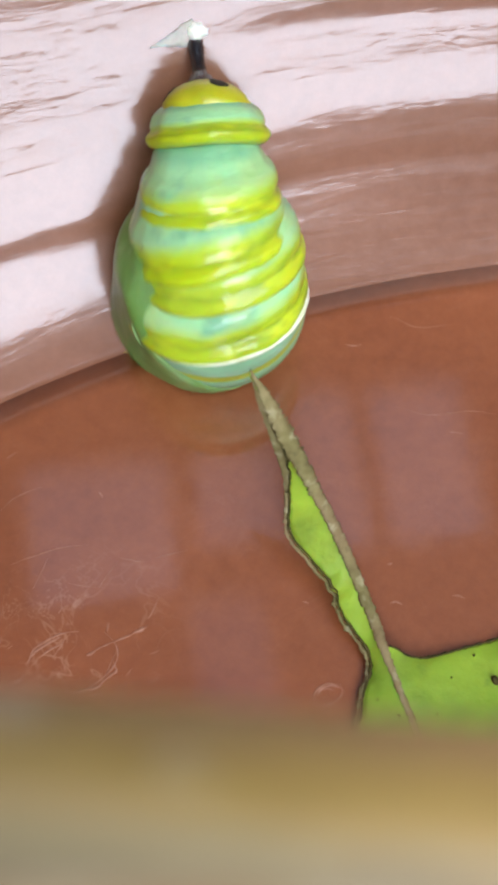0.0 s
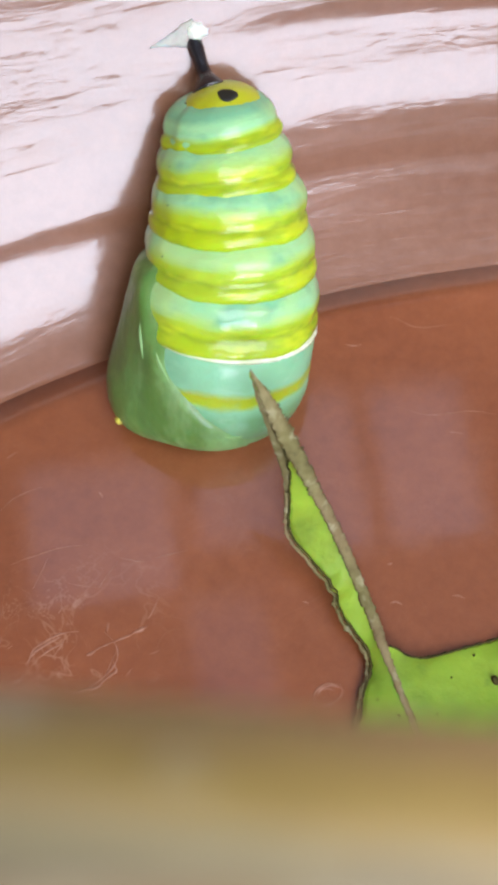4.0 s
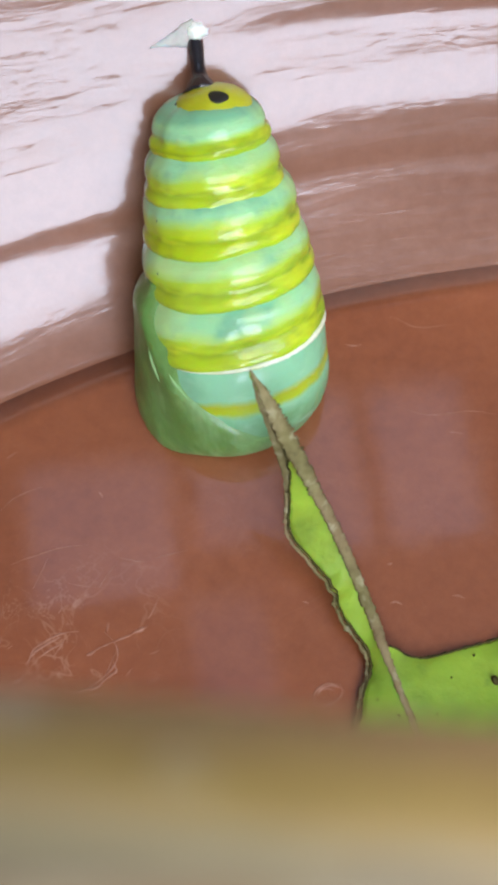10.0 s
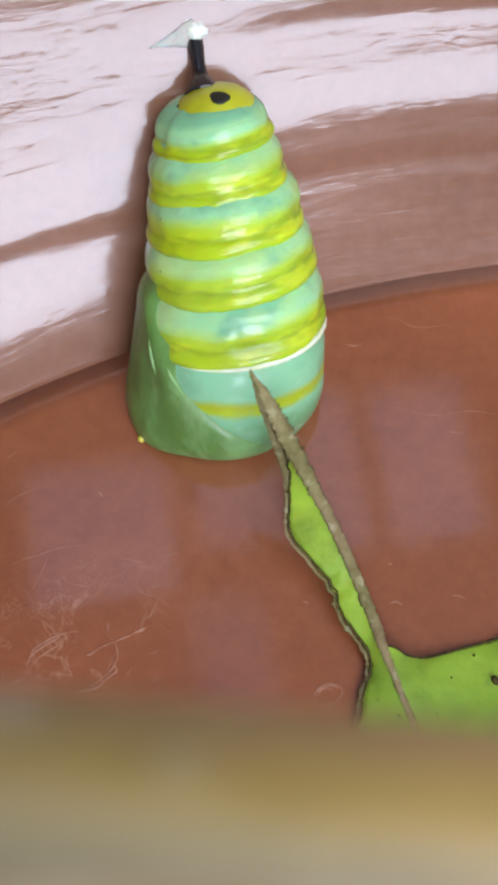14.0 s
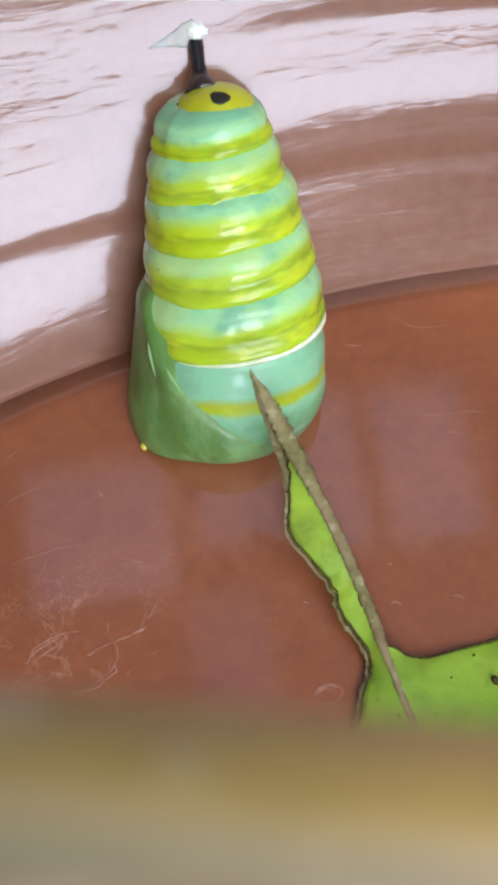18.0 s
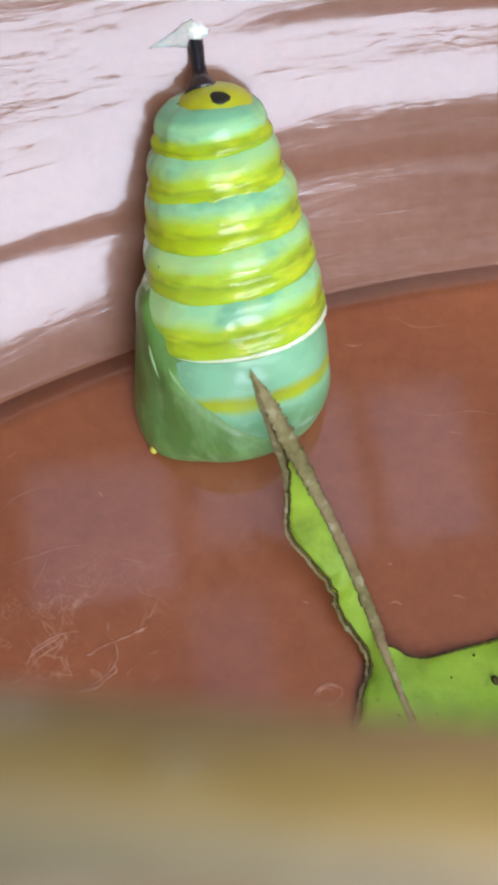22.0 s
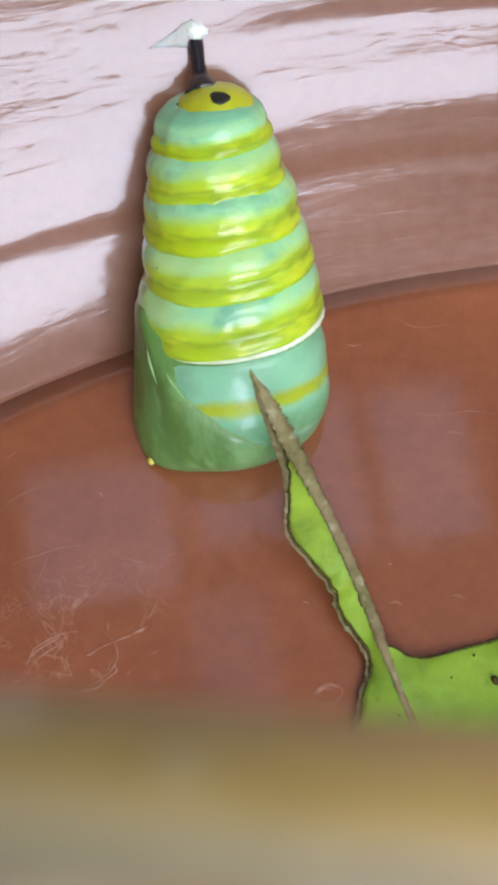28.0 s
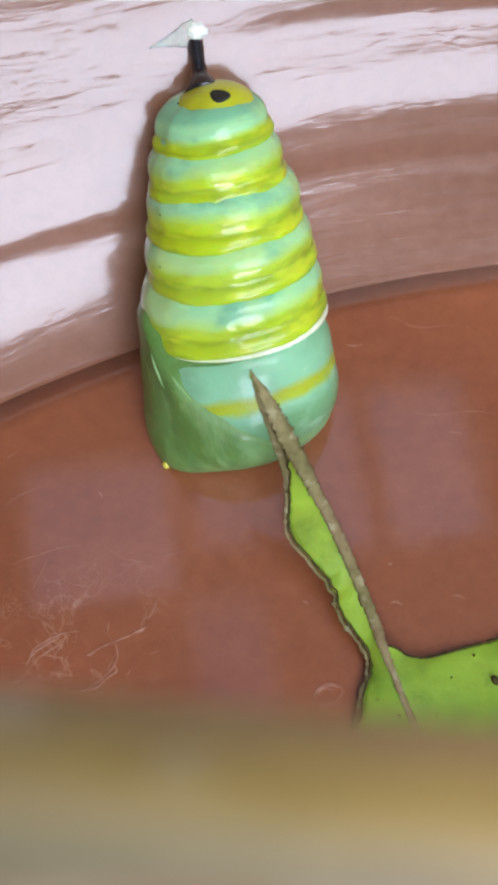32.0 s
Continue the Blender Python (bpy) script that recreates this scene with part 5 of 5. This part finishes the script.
        (17, 0, 1.08, -2.53, -3.66, -14, 7, 1.22, -2.71, -5.52, -9, 6, 1.46, -3.42, -8.21, -8, 3, 1.86, -4.03, -10.88, -6, 1, 2.18, -4.57, -13.61, -7, 2, 2.3, -4.97, -16.94, -5, 4, 2.29, -5.22, -17.26, -2, 6),
        (17.5, 0, 1.06, -2.54, -3.66, -12, 7, 1.14, -2.72, -5.54, -7, 6, 1.35, -3.43, -8.24, -7, 3, 1.74, -4.02, -10.92, -6, 1, 2.1, -4.57, -13.66, -8, 2, 2.29, -4.99, -16.98, -7, 4, 2.29, -5.28, -17.46, -4, 4),
        (18, 0, 1.06, -2.53, -3.66, -12, 7, 1.13, -2.72, -5.53, -7, 6, 1.37, -3.42, -8.21, -8, 3, 1.83, -4.03, -10.87, -8, 1, 2.21, -4.57, -13.59, -9, 2, 2.38, -5, -16.9, -6, 4, 2.38, -5.33, -17.51, -3, 3),
        (18.5, 0, 1.06, -2.53, -3.66, -12, 7, 1.14, -2.71, -5.52, -7, 6, 1.35, -3.42, -8.19, -7, 3, 1.74, -4.01, -10.84, -7, 1, 2.1, -4.56, -13.55, -8, 2, 2.29, -4.99, -16.84, -7, 4, 2.3, -5.33, -17.49, -5, 2),
        (19, 0, 1.06, -2.54, -3.66, -12, 7, 1.14, -2.73, -5.5, -8, 5, 1.37, -3.43, -8.16, -8, 3, 1.82, -4.01, -10.8, -8, 1, 2.2, -4.54, -13.5, -9, 2, 2.41, -4.97, -16.77, -7, 4, 2.43, -5.32, -17.47, -5, 2),
        (19.5, 0, 0.8, -2.57, -3.75, -8, 4, 0.7, -2.88, -5.59, -3, 3, 0.82, -3.66, -8.26, -5, 2, 1.23, -4.25, -10.91, -7, 1, 1.66, -4.78, -13.61, -10, 2, 2.07, -5.18, -16.88, -12, 4, 2.11, -5.53, -17.59, -12, 2),
        (20, 0, 1.04, -2.53, -3.66, -10, 7, 1.05, -2.71, -5.52, -6, 6, 1.26, -3.42, -8.2, -7, 3, 1.72, -4.02, -10.84, -8, 1, 2.1, -4.56, -13.55, -9, 2, 2.27, -5, -16.83, -7, 3, 2.29, -5.36, -17.57, -5, 1),
        (20.5, 0, 1.04, -2.53, -3.66, -10, 7, 1.05, -2.71, -5.51, -6, 6, 1.25, -3.41, -8.17, -7, 3, 1.71, -4.01, -10.8, -8, 1, 2.1, -4.55, -13.5, -9, 2, 2.27, -4.98, -16.77, -7, 3, 2.29, -5.35, -17.51, -5, 1),
        (21, 0, 1.06, -2.53, -3.66, -12, 7, 1.14, -2.71, -5.5, -7, 6, 1.34, -3.41, -8.17, -7, 3, 1.74, -4, -10.81, -7, 1, 2.09, -4.54, -13.5, -8, 2, 2.29, -4.98, -16.77, -8, 3, 2.31, -5.34, -17.51, -7, 1),
        (21.5, 0, 1.06, -2.53, -3.66, -12, 7, 1.13, -2.71, -5.5, -7, 6, 1.36, -3.41, -8.17, -8, 3, 1.81, -4, -10.8, -8, 1, 2.21, -4.55, -13.5, -9, 2, 2.42, -4.98, -16.76, -8, 3, 2.44, -5.34, -17.48, -7, 1),
        (22, 0, 1.06, -2.54, -3.65, -12, 7, 1.14, -2.72, -5.47, -7, 5, 1.37, -3.42, -8.11, -8, 3, 1.82, -4, -10.73, -8, 1, 2.21, -4.53, -13.4, -9, 2, 2.42, -4.96, -16.64, -8, 3, 2.44, -5.31, -17.35, -7, 2),
        (22.5, 0, 0.96, -2.55, -3.65, -12, 5, 1.04, -2.8, -5.46, -7, 4, 1.25, -3.53, -8.09, -7, 2, 1.64, -4.1, -10.72, -7, 1, 2, -4.62, -13.4, -8, 2, 2.21, -5.05, -16.63, -8, 3, 2.26, -5.46, -17.53, -8, 0),
        (23, 0, 0.96, -2.55, -3.65, -12, 5, 1.04, -2.8, -5.46, -7, 4, 1.25, -3.53, -8.09, -7, 2, 1.64, -4.1, -10.71, -7, 1, 1.99, -4.62, -13.4, -8, 2, 2.19, -5.07, -16.62, -8, 3, 2.25, -5.55, -17.75, -7, -3),
        (23.5, 0, 0.96, -2.55, -3.65, -12, 6, 1.03, -2.79, -5.49, -7, 4, 1.24, -3.5, -8.15, -7, 3, 1.64, -4.04, -10.8, -7, 2, 2.01, -4.55, -13.5, -8, 2, 2.22, -5.01, -16.74, -8, 3, 2.29, -5.49, -17.85, -8, -3),
        (24, 0, 0.92, -2.56, -3.76, -9, 5, 0.88, -2.81, -5.61, -5, 4, 1.05, -3.55, -8.29, -6, 2, 1.51, -4.14, -10.94, -8, 1, 1.95, -4.68, -13.65, -10, 2, 2.27, -5.12, -16.9, -10, 3, 2.35, -5.55, -17.89, -11, -1),
        (24.5, 0, 0.96, -2.55, -3.65, -12, 5, 1.04, -2.8, -5.46, -7, 4, 1.25, -3.53, -8.09, -7, 2, 1.64, -4.1, -10.72, -7, 1, 2, -4.62, -13.4, -8, 2, 2.21, -5.05, -16.62, -8, 3, 2.26, -5.46, -17.54, -8, -1),
        (25, 0, 0.94, -2.55, -3.66, -10, 6, 0.95, -2.79, -5.51, -6, 4, 1.15, -3.52, -8.18, -7, 2, 1.61, -4.12, -10.83, -8, 1, 2.02, -4.66, -13.54, -9, 2, 2.29, -5.1, -16.8, -9, 3, 2.34, -5.49, -17.64, -10, 0),
        (25.5, 0, 0.82, -2.58, -3.75, -9, 4, 0.78, -2.89, -5.6, -5, 3, 0.95, -3.64, -8.27, -6, 2, 1.41, -4.17, -10.95, -8, 2, 1.87, -4.67, -13.66, -11, 3, 2.27, -5.09, -16.92, -12, 4, 2.36, -5.5, -17.85, -14, 0),
        (27.5, 0, 0.8, -2.57, -3.75, -8, 4, 0.7, -2.88, -5.59, -3, 3, 0.82, -3.66, -8.24, -5, 2, 1.23, -4.25, -10.89, -7, 1, 1.64, -4.77, -13.6, -10, 2, 1.97, -5.2, -16.83, -10, 3, 2.07, -5.65, -17.86, -12, -1),
        (28, 0, 1.06, -2.53, -3.66, -12, 7, 1.14, -2.71, -5.52, -7, 6, 1.35, -3.42, -8.19, -7, 3, 1.74, -4.01, -10.84, -7, 1, 2.1, -4.56, -13.55, -8, 2, 2.29, -5.02, -16.79, -8, 2, 2.36, -5.51, -17.93, -7, -3),
        (28.5, 0, 0.96, -2.55, -3.65, -12, 5, 1.04, -2.79, -5.5, -7, 4, 1.25, -3.51, -8.17, -7, 3, 1.64, -4.04, -10.84, -7, 2, 2, -4.55, -13.55, -8, 2, 2.22, -5, -16.8, -9, 3, 2.31, -5.49, -17.96, -10, -3),
        (29, 0, 0.96, -2.55, -3.65, -12, 5, 1.04, -2.79, -5.5, -7, 4, 1.25, -3.51, -8.17, -7, 3, 1.64, -4.04, -10.84, -7, 2, 2, -4.55, -13.55, -8, 2, 2.22, -4.99, -16.8, -8, 3, 2.26, -5.38, -17.64, -9, 0),
        (29.5, 0, 0.96, -2.55, -3.65, -12, 5, 1.04, -2.79, -5.5, -7, 4, 1.25, -3.51, -8.17, -7, 3, 1.64, -4.04, -10.84, -7, 2, 2, -4.55, -13.55, -8, 2, 2.22, -4.97, -16.8, -8, 3, 2.24, -5.33, -17.53, -8, 2),
        (30, 0, 0.94, -2.55, -3.66, -10, 6, 0.95, -2.79, -5.51, -6, 4, 1.15, -3.52, -8.18, -7, 2, 1.61, -4.12, -10.83, -8, 1, 2.02, -4.66, -13.54, -9, 2, 2.27, -5.05, -16.8, -9, 4, 2.26, -5.35, -17.28, -9, 4),
        (30.5, 0, 0.96, -2.56, -3.65, -12, 5, 1.04, -2.81, -5.49, -7, 4, 1.25, -3.53, -8.16, -7, 3, 1.64, -4.04, -10.84, -6, 2, 2, -4.54, -13.55, -8, 3, 2.21, -4.97, -16.8, -8, 3, 2.24, -5.34, -17.55, -7, 1),
        (31, 0, 1.06, -2.53, -3.66, -12, 7, 1.13, -2.71, -5.52, -7, 6, 1.36, -3.42, -8.19, -8, 3, 1.82, -4.02, -10.83, -8, 1, 2.2, -4.56, -13.54, -9, 2, 2.37, -4.99, -16.8, -7, 3, 2.38, -5.31, -17.38, -4, 3),
        (31.5, 0, 1.07, -2.53, -3.66, -14, 7, 1.21, -2.7, -5.5, -9, 6, 1.47, -3.41, -8.17, -8, 3, 1.92, -4.01, -10.81, -8, 1, 2.31, -4.54, -13.51, -9, 2, 2.52, -4.98, -16.76, -8, 3, 2.53, -5.31, -17.4, -6, 2),
        (32, 0, 1.08, -2.53, -3.56, -14, 7, 1.21, -2.7, -5.39, -9, 6, 1.47, -3.4, -8.08, -8, 3, 1.92, -3.99, -10.74, -7, 1, 2.3, -4.52, -13.42, -9, 2, 2.52, -4.97, -16.68, -9, 2, 2.63, -5.46, -17.82, -12, -3),
    ]
    keyed = {ob: [] for ob in (stalk, cap, head, *rings_made)}

    def placed(at, side, out, turn):
        up = Vector((math.sin(radians(side)) * math.cos(radians(out)), -math.sin(radians(out)), math.cos(radians(side)) * math.cos(radians(out))))
        right = Vector((0, 1, 0)).cross(up).normalized()
        basis = Matrix((right, up.cross(right), up)).transposed().to_4x4()
        return Matrix.Translation(Vector(at) * MM) @ basis @ Matrix.Rotation(radians(turn), 4, "Z")

    for t, turn, *v in rows:
        for k, (ob, share) in enumerate(zip((cap, *rings_made), (0.03, *[q[0] for q in RINGS]))):
            keyed[ob].append((t, placed(v[5 * k:5 * k + 3], v[5 * k + 3], v[5 * k + 4], turn * (0.25 + 0.75 * share))))
        keyed[head].append((t, placed(v[30:33], v[33], v[34], turn * 0.74)))
        root = Vector((0.1, -0.2, -0.6))
        foot = keyed[cap][-1][1] @ Vector((-0.35 * MM, 0.5 * MM, 0.62 * MM)) / MM
        up = (root - foot).normalized()
        right = Vector((0, 1, 0)).cross(up).normalized()
        basis = Matrix((right, up.cross(right), up)).transposed().to_4x4()
        keyed[stalk].append((t, Matrix.Translation((foot + up * STALK) * MM) @ basis))
    for ob, poses in keyed.items():
        walk(ob, poses)


motions()
